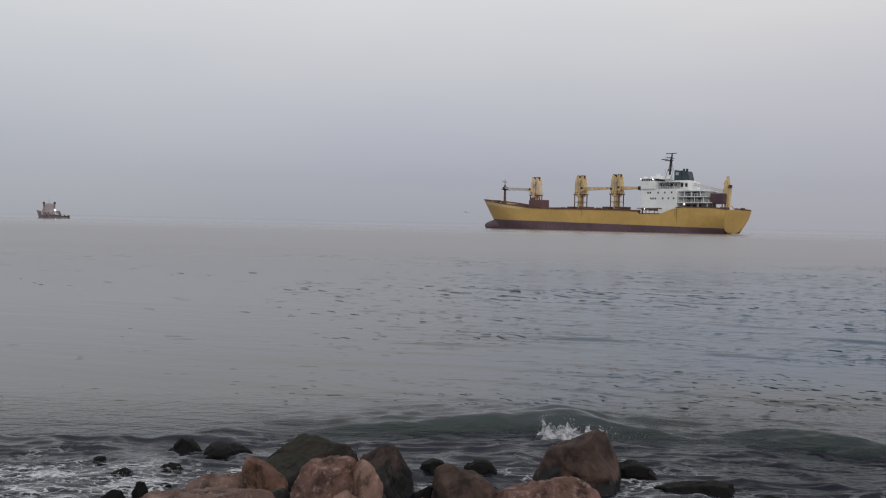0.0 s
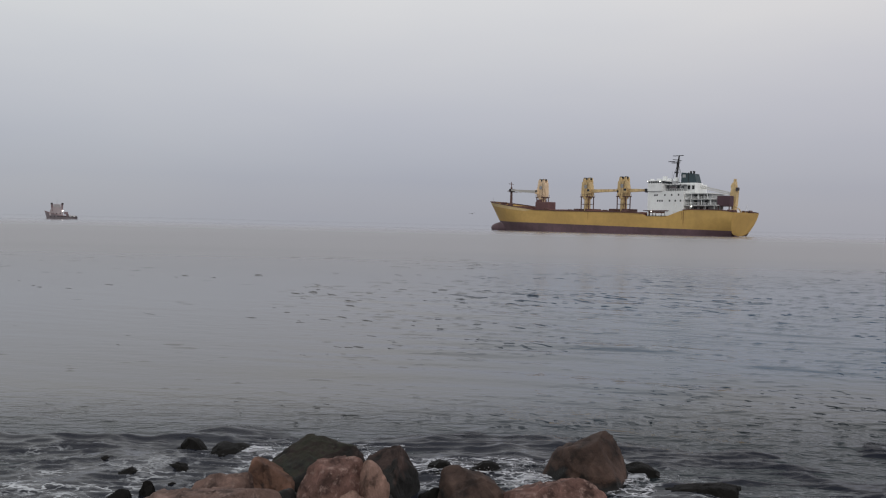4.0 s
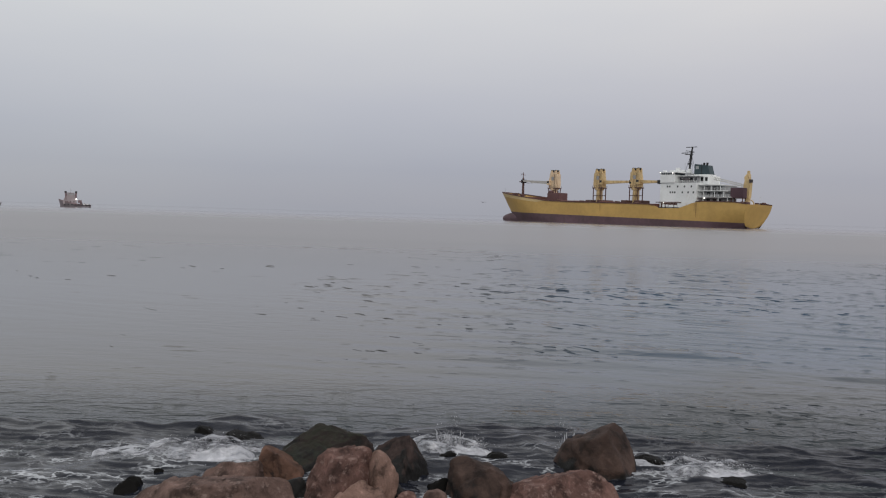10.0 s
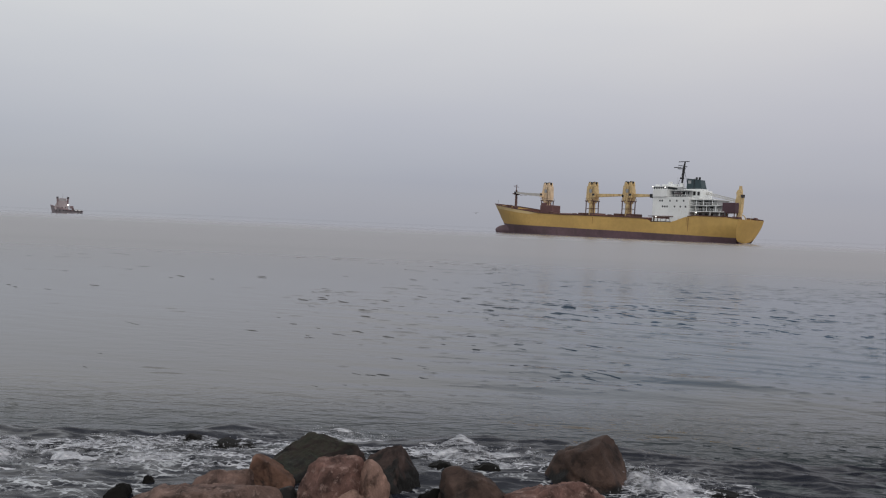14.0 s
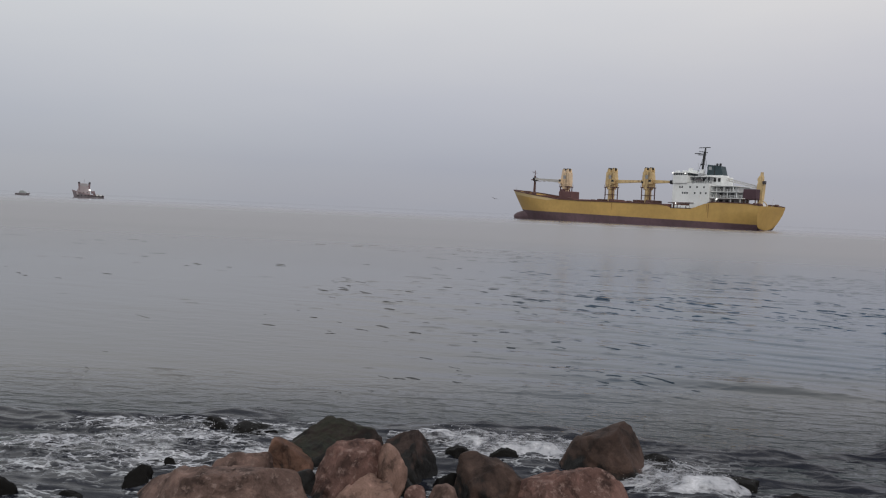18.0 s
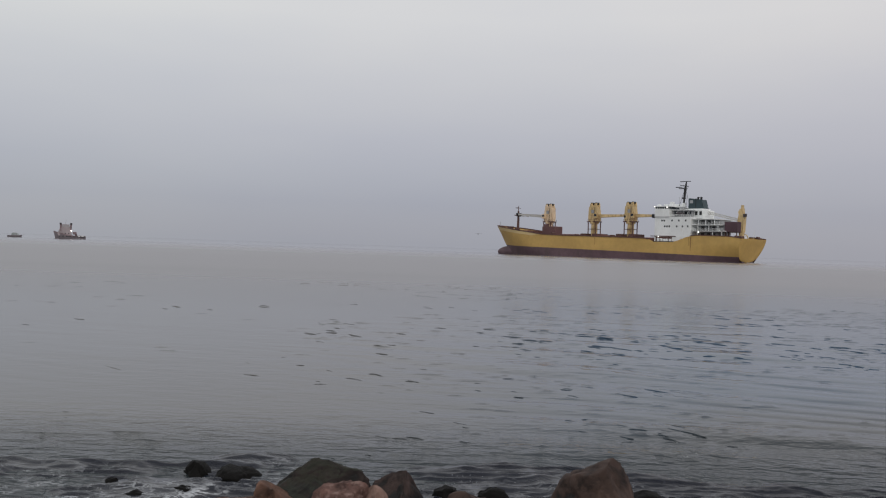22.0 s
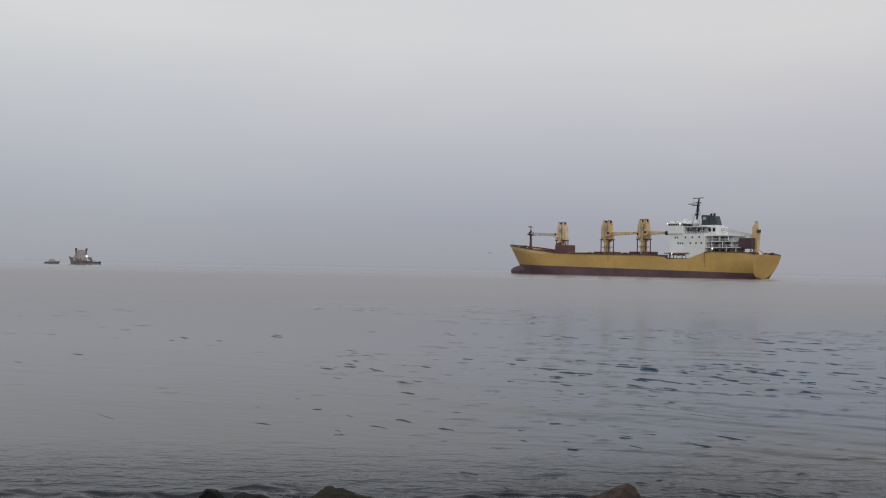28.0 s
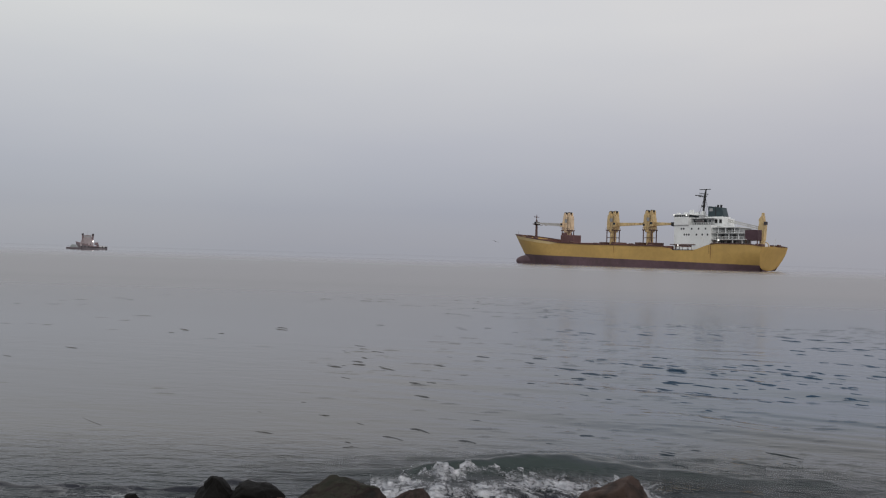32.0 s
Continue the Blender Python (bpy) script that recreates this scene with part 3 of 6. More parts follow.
def sea_height(x, y):
    """Short-crested wind wavelets in sparse patches over a faint swell; smoother to one side and far out."""
    z = np.zeros_like(x)
    patch = lattice_noise(x / 6.5 + 40, y / 8.0 + 30, 7) * 0.55 + lattice_noise(x / 2.6 + 40, y / 3.2 + 30, 8) * 0.45
    lift = np.clip((patch - 0.35) / 0.35, 0, 1)
    sparse = 0.11 * np.clip((y - 20) / 30, 0, 1) - 0.05 * np.clip((24 - y) / 10, 0, 1)
    for k, (lx, ly, amp, cut) in enumerate(((0.42, 0.20, 0.052, 0.74), (0.6, 0.22, 0.056, 0.77), (0.32, 0.18, 0.042, 0.74), (1.0, 0.27, 0.050, 0.82))):
        r = lattice_noise(x / lx + 0.12 * y / lx + 90, y / ly + 0.1 * x / ly + 60, k)
        c = np.minimum(cut + sparse, 0.93)
        z += amp * np.clip((r - c + 0.12 * (lift - 0.5)) / (1 - c), 0, 1) ** 1.2 * (0.45 + 0.55 * lift)
    z += 0.010 * np.sin(y * 1.35 + 0.5 * np.sin(x * 0.4) + 0.1 * x) * lattice_noise(x / 4 + 20, y / 9 + 20, 9)
    side = np.clip((x + 0.30 * y + 1) / (0.42 * y + 6), 0.0, 1.0)
    return z * (0.20 + 0.80 * side) * np.exp(-np.maximum(y - 45, 0) / 40.0)


def swell(x, y):
    """Low swells running in towards the shore, steeper on the shoreward side; stronger on the open side."""
    bend = 1.5 * lattice_noise(x / 5.0 + 50, y / 4.0 + 50, 91) + 0.6 * lattice_noise(x / 1.7 + 50, y / 1.3 + 50, 92)
    z = np.zeros_like(x)
    for k, (length, lean, amp) in enumerate(((2.7, 0.30, 0.060), (1.5, 0.16, 0.032), (0.8, 0.38, 0.016))):
        phase = 2 * math.pi * (y + lean * x) / length + (1.6 + k) * bend
        crest = (0.5 + 0.5 * np.sin(phase + 0.6 * np.cos(phase))) ** 1.6
        z += amp * crest * np.clip(1.7 * lattice_noise(x / 3.4 + 70, y / 2.2 + 70, 93 + k) - 0.35, 0, 1.2)
    side = np.clip((x + 0.25 * y + 2) / (0.35 * y + 5), 0.12, 1.0)
    return z * side * np.clip((44 - y) / 20, 0.0, 1.0)


def wavelets(X, ys, Z):
    """Short, thin wind wavelets laid one by one on the water, gathered in drifts and denser to one side."""
    r = random.Random(77)
    made = 0
    while made < 2600:
        y = 11.0 * math.exp(r.random() ** 0.95 * math.log(70 / 11.0))
        k = -0.62 + 1.3 * r.random() ** 0.52
        x = k * y
        drift = float(lattice_noise(np.array([x / (0.16 * y + 1.5) + 40]), np.array([math.log(y) * 9 + 30]), 61)[0])
        if drift < 0.34 + 0.30 * r.random() or (k < 0.0 and r.random() < 0.55) or (k < -0.2 and r.random() < 0.6):
            continue
        made += 1
        sx = y * r.uniform(0.0026, 0.0080) * (2.0 if r.random() < 0.12 else 1.0)
        h = (0.006 + 0.0004 * y) * r.uniform(0.55, 1.1)
        sy = 0.025 + 1.5 * h
        skew = r.uniform(-0.25, 0.1)
        i0, i1 = np.searchsorted(ys, (y - 2.6 * sy - 0.3 * sx, y + 2.6 * sy + 0.3 * sx))
        if i1 - i0 < 2:
            continue
        row = X[(i0 + i1) // 2]
        j0, j1 = np.searchsorted(row, (x - 2.2 * sx, x + 2.2 * sx))
        dx = X[i0:i1, j0:j1] - x
        dy = ys[i0:i1, None] - y - skew * dx + 0.25 * sy * np.sin(dx / sx * 2.3 + 9 * k)
        Z[i0:i1, j0:j1] += h * np.exp(-(dx / sx) ** 6 - (dy / np.where(dy < 0, 0.4 * sy, 1.2 * sy)) ** 2)


def sharp_wavelets(ys, X, Z):
    """Steep little crests, each a thin ridge with a sharp top, pointed ends and a long back, running aslant in loose drifts."""
    r = random.Random(41)
    V, F = [], []
    u = np.linspace(-1, 1, 9)
    made = 0
    while made < 720:
        y = 12.5 * math.exp(r.random() ** 1.15 * math.log(46 / 12.5))
        k = -0.62 + 1.3 * r.random() ** 0.6
        x = k * y
        drift = float(lattice_noise(np.array([x / (0.22 * y + 1.5) + 40]), np.array([math.log(y) * 11 + 0.5 * k + 30]), 63)[0])
        if drift < 0.42 + 0.28 * r.random() or (k < 0.0 and r.random() < 0.6) or (k < -0.2 and r.random() < 0.7):
            continue
        made += 1
        size = r.uniform(0.2, 1.0) ** 1.6
        sx = y * (0.0022 + 0.0055 * size) * (1.9 if r.random() < 0.1 else 1.0)
        h = 0.0008 * y * (0.35 + 0.65 * size) * r.uniform(0.6, 1.1) * min(1, 34 / y)
        skew, bow = r.uniform(-1.0, -0.05), r.uniform(-0.4, 0.4)
        i = min(len(ys) - 1, int(np.searchsorted(ys, y)))
        z = Z[i, int(np.clip(np.searchsorted(X[i], x), 0, X.shape[1] - 1))]
        top = (1 - u * u) ** 0.75 * (1 + 0.25 * np.sin(u * r.uniform(2, 6) + r.uniform(0, 6)))
        line = y + sx * (skew * u + bow * u * u)
        first = len(V) * 36
        ring = [(-0.65 * h * top, -0.3 * h + 0 * u), (0 * u, h * top), (1.6 * h * top, 0.35 * h * top), (4.0 * h * top, -0.3 * h + 0 * u)]
        V.append(np.concatenate([np.stack([x + sx * u, line + dy, z - 0.002 + dz], -1) for dy, dz in ring]))
        for a in range(3):
            for b in range(8):
                p = first + a * 9 + b
                F.append((p, p + 1, p + 10, p + 9))
    me = bpy.data.meshes.new("wind_wavelets")
    me.from_pydata(np.concatenate(V).tolist(), [], F)
    me.polygons.foreach_set("use_smooth", [True] * len(me.polygons))
    me.materials.append(SEA)
    return new("wind_wavelets", me)


def build_sea():
    ys = [5.0]
    while ys[-1] < 75:
        ys.append(ys[-1] + 0.015 + 0.0013 * ys[-1])
    while ys[-1] < 4200:
        ys.append(ys[-1] * 1.07)
    ys = np.array(ys)
    us = np.concatenate([-1 - np.array([3000, 900, 250, 70, 18]) / 1000.0, np.linspace(-1, 1, 740), 1 + np.array([18, 70, 250, 900, 3000]) / 1000.0])
    Y, U = np.meshgrid(ys, us, indexing="ij")
    half = 8 + 0.66 * Y
    X = np.clip(U, -1, 1) * half + np.sign(U) * np.maximum(np.abs(U) - 1, 0) * 1000
    Z = 0.16 * sea_height(X, Y) * np.clip((130 - Y) / 60, 0, 1) + swell(X, Y)
    wavelets(X, ys, Z)
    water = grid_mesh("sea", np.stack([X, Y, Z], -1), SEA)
    crests = sharp_wavelets(ys, X, Z)
    crests.parent = water
    crests["kind"] = "stuff"
    return water


sea = tagged(build_sea(), "grey-green sea with small wind ripples under a hazy sky", "sea", kind="structure")


def build_ground():
    ys = np.concatenate([[-400, -60, -12], np.linspace(-4, 16, 60), [25, 60, 200, 1000, 4500]])
    xs = np.concatenate([[-3000, -400, -60], np.linspace(-14, 14, 70), [60, 400, 3000]])
    Y, X = np.meshgrid(ys, xs, indexing="ij")
    base = np.interp(Y, [-400, -4, 1.5, 5.5, 8.0, 12, 25, 60, 4500], [1.6, 1.25, 1.15, 0.25, -0.30, -0.7, -2.2, -5, -12])
    lump = np.array([[noise.noise(Vector((x * 1.3, y * 1.3, 0.0))) + 0.5 * noise.noise(Vector((x * 3.1, y * 3.1, 4.0))) for x in xs] for y in ys])
    near = np.exp(-((Y - 4) / 9) ** 2) * np.exp(-(X / 16) ** 2)
    return grid_mesh("ground", np.stack([X, Y, base + 0.13 * lump * near], -1), SEABED)


tagged(build_ground(), "dark wet stony bank sloping down under the sea", "shore", kind="structure")

# ------------------------------------------------ the bulk carrier
# Ship's space: x forward from the transom, y to port, z up from the waterline.
freighter = tagged(new("cargo_ship"), "yellow bulk carrier with red boot-topping, deck cranes and white superstructure", "ship")
freighter.matrix_world = pose(130.4, 357.4, 0, 0, 0, 132)
LOA, HALF = 159.5, 11.0


def sheer(s):
    return float(np.interp(s, [-4, 0, 5, 14, 22, 26, 29, 32, 34.5, 43.5, 46, 48, 62, 100, 116, 121, 133, 146, 159.5], [10.4, 10.6, 11.4, 11.6, 11.7, 11.2, 10.1, 9.0, 8.5, 8.5, 9.3, 10.1, 10.4, 10.9, 11.4, 12.1, 13.4, 15.0, 16.3]))


def boot_line(s):
    return 2.5 + 2.6 * max(s, 0) / 155 + 0.5 * max(0.0, (s - 130) / 30) ** 2


def stem(z):
    """How far forward the stem reaches at height z."""
    return float(np.interp(z, [-3, 0, 4.6, 5.4, 16.4], [150.0, 150.5, 151.0, 151.6, 159.6]))


def breadth(s, z):
    full = float(np.interp(z, [-3, 0, 4, 16], [106, 110, 118, 132]))
    end = stem(z)
    b = HALF
    if s > full:
        b *= max(0.0, 1 - ((s - full) / (end - full)) ** (1.7 + 0.06 * max(z, 0)))
    if s < 30:
        t = ((30 - s) / 30) ** 2
        low = min(1, max(0, (8.2 - z) / 8.2)) ** 1.6
        b -= 6.2 * low * t
    return b


def shell(name, lo, hi, mat, label="", s0=0.0, s1=LOA, levels=9, out=0.0):
    """The ship's side between two heights (functions of s), port and starboard in one skin."""
    n = 84
    bm = B()
    for side in (1, -1):
        cols = []
        for i in range(n + 1):
            q = i / n
            col = []
            for j in range(levels):
                k = j / (levels - 1)
                s = s0 + (s1 - s0) * q
                z = lo(s) + (hi(s) - lo(s)) * k
                if s1 >= LOA - 1:
                    s = s0 + (stem(z) - s0) * (1 - (1 - q) ** 1.35)
                    z = lo(s) + (hi(s) - lo(s)) * k
                if s0 <= 0:
                    s += 3.2 * max(0, (10.4 - z) / 10.4) * (1 - q) ** 12
                col.append(bm.verts.new((s + out, side * (breadth(s, z) + out), z)))
            cols.append(col)
        for i in range(n):
            for j in range(levels - 1):
                f = (cols[i][j], cols[i + 1][j], cols[i + 1][j + 1], cols[i][j + 1])
                bm.faces.new(f if side < 0 else f[::-1])
    bmesh.ops.remove_doubles(bm, verts=bm.verts, dist=0.002)
    return part(name, bm, mat, freighter, label, smooth=True)


shell("hull_bottom", lambda s: -2.0, boot_line, BOOT, "faded dark red boot-topping")
shell("hull_side", boot_line, lambda s: sheer(s) - 0.0, YELLOW, "weathered yellow hull side", levels=12)

shell("forecastle_bulwark", lambda s: sheer(s) - float(np.interp(s, [116, 122, 159], [0.05, 1.5, 2.2])), lambda s: sheer(s) + 0.02, PALE_YELLOW, "faded pale bulwark round the bow", s0=117.0, levels=4, out=0.05)


def transom():
    bm = B()
    rows = []
    for j in range(15):
        z = 0.2 + (sheer(0) - 0.2) * j / 14
        x = 3.2 * max(0, (10.4 - z) / 10.4)
        b = breadth(x, z) - 0.02
        if z < 2.2:
            b *= math.sqrt(max(0.05, 1 - ((2.2 - z) / 2.2) ** 2))
        rows.append([bm.verts.new((x - 0.5 * (1 - u * u), b * u, z)) for u in np.linspace(-1, 1, 13)])
    for a, b in zip(rows, rows[1:]):
        for i in range(12):
            bm.faces.new((a[i], b[i], b[i + 1], a[i + 1]))
    return part("transom", bm, YELLOW, freighter, "clean yellow transom", smooth=True)


transom()


def stern_bottom():
    bm = B()
    prism(bm, [(2.8, -2.0), (12, -2.0), (12, 1.0), (2.9, 0.9)], -4.6, 4.6)
    return part("stern_skeg", bm, BOOT, freighter)


stern_bottom()


def bulb():
    bm = B()
    bmesh.ops.create_uvsphere(bm, u_segments=24, v_segments=14, radius=1)
    for v in bm.verts:
        x, y, z = v.co
        v.co = (145.0 + (13.2 if x > 0 else 14) * x, 3.3 * y, 1.2 + 3.7 * z)
    return part("bulbous_bow", bm, BOOT, freighter, "dark red bulbous bow", smooth=True)


bulb()


def deck_plate():
    bm = B()
    rows = []
    for i in range(60):
        s = 0.4 + (LOA - 3.5) * i / 59
        z = sheer(s) - (1.0 if s < 118 else 1.3)
        b = max(0.05, breadth(s, z) - 0.15)
        rows.append([bm.verts.new((s, b * u, z)) for u in (-1, 0, 1)])
    for a, b in zip(rows, rows[1:]):
        for i in range(2):
            bm.faces.new((a[i], b[i], b[i + 1], a[i + 1]))
    bmesh.ops.reverse_faces(bm, faces=bm.faces)
    return part("deck", bm, DECK_RED, freighter, "oxide red main deck")


deck_plate()


def gunwale(name, s0, s1, mat, th, up):
    n = max(4, int((s1 - s0) / 3))
    for side in (1, -1):
        bm = B()
        pts = []
        for i in range(n + 1):
            s = s0 + (s1 - s0) * i / n
            z = sheer(s)
            pts.append(Vector((s, side * max(0.05, breadth(s, z)), z + up)))
        rings = [[bm.verts.new(p + Vector((0, dy * th / 2, dz * th / 2))) for dy, dz in ((-1, -1), (1, -1), (1, 1), (-1, 1))] for p in pts]
        for a, b in zip(rings, rings[1:]):
            for k in range(4):
                bm.faces.new((a[k], b[k], b[(k + 1) % 4], a[(k + 1) % 4]))
        bm.faces.new(rings[0])
        bm.faces.new(rings[-1][::-1])
        bmesh.ops.recalc_face_normals(bm, faces=bm.faces)
        part(name, bm, mat, freighter)


gunwale("bulwark_rail", 118, 159.2, DARK_RAIL, 0.5, 0.1)
gunwale("side_coaming", 47, 118, DARK_RAIL, 0.55, 0.15)
gunwale("poop_rail", 0.2, 25, DARK_RAIL, 0.4, 0.15)

for s0, s1 in ((96, 109), (73, 83), (47, 59), (126, 138)):
    z = sheer(s0) - 0.9
    hc = part("hatch_cover", box(box(B(), s0, s1, -7.6, 7.6, z, z + 1.2, 0.1), s0 + 0.3, s1 - 0.3, -7.3, 7.3, z + 1.2, z + 1.75, 0.15), DECK_RED, freighter, "oxide red hatch cover")

# deck stores and winches beside the hatches
for s0, s1, yy, hh in ((110.5, 113, 6, 1.9), (93, 95.5, 7.5, 1.6), (70.5, 72.5, 7.5, 1.7), (59.5, 61, 7.5, 1.5), (145, 148, 2.5, 1.6), (139, 141.5, 4, 1.4)):
    z = sheer(s0) - 1.1
    part("deck_winch", rod(box(B(), s0, s1, yy - 1, yy + 1, z, z + hh, 0.1), (s0 + 0.4, yy - 1.6, z + hh), (s0 + 0.4, yy + 1.6, z + hh), 0.5), DARK_RAIL, freighter)


def crane(s, jib_to, jib_z, name_mat=CRANE_YELLOW, base_z=10.6):
    """A pedestal deck crane: column, brown service frame, tall housing with twin head plates, jib."""
    c = new("deck_crane")
    c.parent = freighter
    c.location = (s, 0, 0)
    part("pedestal", rod(rod(B(), (0, 0, base_z - 1), (0, 0, 18.4), 1.75, 1.55, 20), (0, 0, 17.4), (0, 0, 18.6), 2.3, 2.5, 20), name_mat, c, smooth=False)
    for dx in (-2.5, 2.5):
        for dy in (-1.9, 1.9):
            part("frame_leg", beam(B(), (dx, dy, base_z - 1), (dx, dy, 18.6), 0.38, 0.38), DARK_RAIL, c)
    part("frame_brace", beam(beam(beam(beam(B(), (-2.5, 1.9, 14.6), (2.5, 1.9, 14.6), 0.25, 0.25), (-2.5, -1.9, 14.6), (2.5, -1.9, 14.6), 0.25, 0.25), (-2.5, -1.9, 14.6), (-2.5, 1.9, 14.6), 0.25, 0.25), (2.5, -1.9, 14.6), (2.5, 1.9, 14.6), 0.25, 0.25), DARK_RAIL, c)
    part("platform", box(B(), -3.1, 3.1, -2.3, 2.3, 18.2, 18.7, 0.08), DARK_RAIL, c, "brown service platform")
    r = B()
    for dx in np.linspace(-3.0, 3.0, 6):
        for dy in (-2.2, 2.2):
            beam(r, (dx, dy, 18.7), (dx, dy, 19.6), 0.08, 0.08)
    for dy in (-2.2, 2.2):
        beam(r, (-3.0, dy, 19.6), (3.0, dy, 19.6), 0.09, 0.09)
    part("platform_rail", r, DARK_RAIL, c)
    way = 1 if jib_to > s else -1
    # housing, wider at its foot
    kx = 0.80
    shape = [(-3.5, 18.75), (3.5, 18.75), (3.7, 21.0), (3.3, 26.2), (-2.7, 26.2), (-3.7, 22.0)]
    part("housing", prism(B(), [(kx * a if way < 0 else -kx * a, b) for a, b in (shape if way < 0 else shape[::-1])], -1.6, 1.6), name_mat, c)
    for dx0, dx1 in ((-2.4, -0.6), (0.5, 2.2)):
        for dy in (-1.5, 0.9):
            part("head_plate", prism(B(), [(dx0, 26.1), (dx1, 26.1), (dx1 - 0.25, 27.9), (dx0 + 0.35, 28.2)], dy, dy + 0.6), name_mat, c)
    part("side_ladder", beam(beam(B(), (-0.9, 1.72, 18.8), (-0.9, 1.72, 26.0), 0.09, 0.09), (-1.4, 1.72, 18.8), (-1.4, 1.72, 26.0), 0.09, 0.09), DARK_RAIL, c)
    for dx in (-1.45, 1.35):
        part("head_sheave", rod(B(), (dx, -1.2, 27.9), (dx, 1.2, 27.9), 0.6, n=14), BLACK, c)
    part("cab", box(B(), way * 2.5 - 0.9, way * 2.5 + 0.9, 1.2, 2.7, 20.2, 22.6, 0.12), name_mat, c)
    part("cab_window", box(B(), way * 2.5 - 0.7, way * 2.5 + 0.7, 2.68, 2.76, 21.2, 22.3), GLASS_DARK, c)
    part("side_hatch", box(B(), -0.7, 0.9, 1.68, 1.76, 22.8, 24.6), GREY_STEEL, c)
    L = abs(jib_to - s)
    j = B()
    for dy in (-1.1, 1.1):
        prism(j, [(way * 3.0, 20.6), (way * L, jib_z - 0.45), (way * L, jib_z + 0.45), (way * 3.0, 22.3)], dy - 0.28, dy + 0.28)
    for k in range(1, 6):
        x = way * (3 + (L - 3) * k / 6)
        beam(j, (x, -1.1, 21.5), (x, 1.1, 21.5), 0.3, 0.3)
    part("jib", j, JIB_PALE if way > 0 else name_mat, c, "long pale jib" if way > 0 else "")
    part("jib_head", rod(box(B(), way * L - 0.8, way * L + 0.8, -1.5, 1.5, jib_z - 0.7, jib_z + 0.7, 0.1), (way * L, -1.7, jib_z - 0.6), (way * L, 1.7, jib_z - 0.6), 0.6), BLACK, c)
    return c


crane(119.2, 142.6, 22.8, CRANE_PALE)
crane(88.2, 68.0, 21.6)
crane(65.4, 51.5, 21.4)

part("mast_house", box(box(B(), 112.4, 121.6, -3.2, 3.2, 10.6, 15.9, 0.25), 118.4, 121.0, -2.6, 2.6, 15.9, 17.2, 0.2), HOUSE_RED, freighter, "oxide red deckhouse under the forward crane")
for bx in (92.0, 84.4, 69.4, 61.8):
    part("crane_foot_house", box(B(), bx - 1.6, bx + 1.6, -4.6, 4.6, 9.8, 12.2, 0.2), DARK_RAIL, freighter)


def foremast():
    fm = new("foremast")
    fm.parent = freighter
    part("post", rod(rod(B(), (143, 0, 12.4), (143, 0, 24.6), 0.75, 0.5, 12), (143, 0, 24.6), (143, 0, 27.6), 0.22, 0.15, 8), DARK_RAIL, fm)
    part("jib_rest", box(B(), 142.2, 143.8, -2.4, 2.4, 22.0, 22.5, 0.1), DARK_RAIL, fm)
    part("crosstree", beam(beam(B(), (143, -2.0, 26.2), (143, 2.0, 26.2), 0.2, 0.2), (142.4, 0, 26.8), (145.2, 0, 26.8), 0.2, 0.2), DARK_RAIL, fm)
    part("ladder", beam(beam(B(), (142.1, 0.25, 13), (142.3, 0.25, 24), 0.08, 0.08), (142.1, -0.25, 13), (142.3, -0.25, 24), 0.08, 0.08), DARK_RAIL, fm)


foremast()
part("jackstaff", rod(B(), (157.2, 0, 14.8), (157.2, 0, 18.6), 0.12, 0.08, 6), GREY_STEEL, freighter)
for s, z0 in ((78.4, 3.6), (54.2, 3.2)):
    part("fender_strip", box(B(), s - 0.09, s + 0.09, 10.98, 11.06, z0, sheer(s) - 0.4), YELLOW, freighter)
for s, w, z0 in ((24.6, 0.30, 4.6), (25.5, 0.12, 7.0), (78.9, 0.2, 6.5)):
    part("rust_run", prism(B(), [(s - 0.4 * w, z0), (s + 0.4 * w, z0), (s + w, sheer(s) - 0.5), (s - w, sheer(s) - 0.5)], 10.97, 11.03), RUSTY, freighter, "brown rust run down the hull")


# superstructure
house = new("superstructure")
house.parent = freighter
part("main_block", box(B(), 25.4, 44.6, -10.0, 10.0, 7.0, 20.2, 0.12), WHITE, house, "white painted accommodation block")
part("bridge_block", box(B(), 36.6, 44.4, -10.6, 10.6, 20.25, 24.0, 0.12), WHITE, house)
part("bridge_roof", box(B(), 35.4, 45.0, -11.0, 11.0, 24.9, 25.35, 0.08), WHITE, house)
part("bridge_window_band", box(B(), 36.2, 44.5, -10.4, 10.4, 24.0, 24.9), GLASS_DARK, house, "dark bridge windows")
for s in np.linspace(36.8, 44.2, 7):
    part("window_post", box(B(), s - 0.13, s + 0.13, -10.45, 10.45, 24.0, 24.9), WHITE, house)
part("wheelhouse", box(B(), 27.0, 36.5, -6.5, 6.5, 20.25, 23.2, 0.1), GREY_STEEL, house)
part("wheelhouse_windows", box(B(), 27.6, 36.2, 6.5, 6.58, 20.9, 22.8), GLASS_DARK, house)
for s in (29.3, 31.2, 33.6, 35.2):
    part("window_post", box(B(), s - 0.18, s + 0.18, 6.5, 6.66, 21.2, 22.6), WHITE, house)
g = B()
for s in np.arange(25.6, 36.6, 1.2):
    beam(g, (s, 9.8, 20.2), (s, 9.8, 21.3), 0.1, 0.1)
for u in (20.75, 21.3):
    beam(g, (25.5, 9.8, u), (36.6, 9.8, u), 0.1, 0.1)
part("boat_deck_rail", g, WHITE, house)
for s in (27.4, 30.4, 33.4):
    part("boat_davit", beam(beam(B(), (s, 8.2, 20.2), (s, 8.6, 23.0), 0.22, 0.22), (s, 8.6, 23.0), (s, 9.9, 23.5), 0.2, 0.2), GREY_STEEL, house)
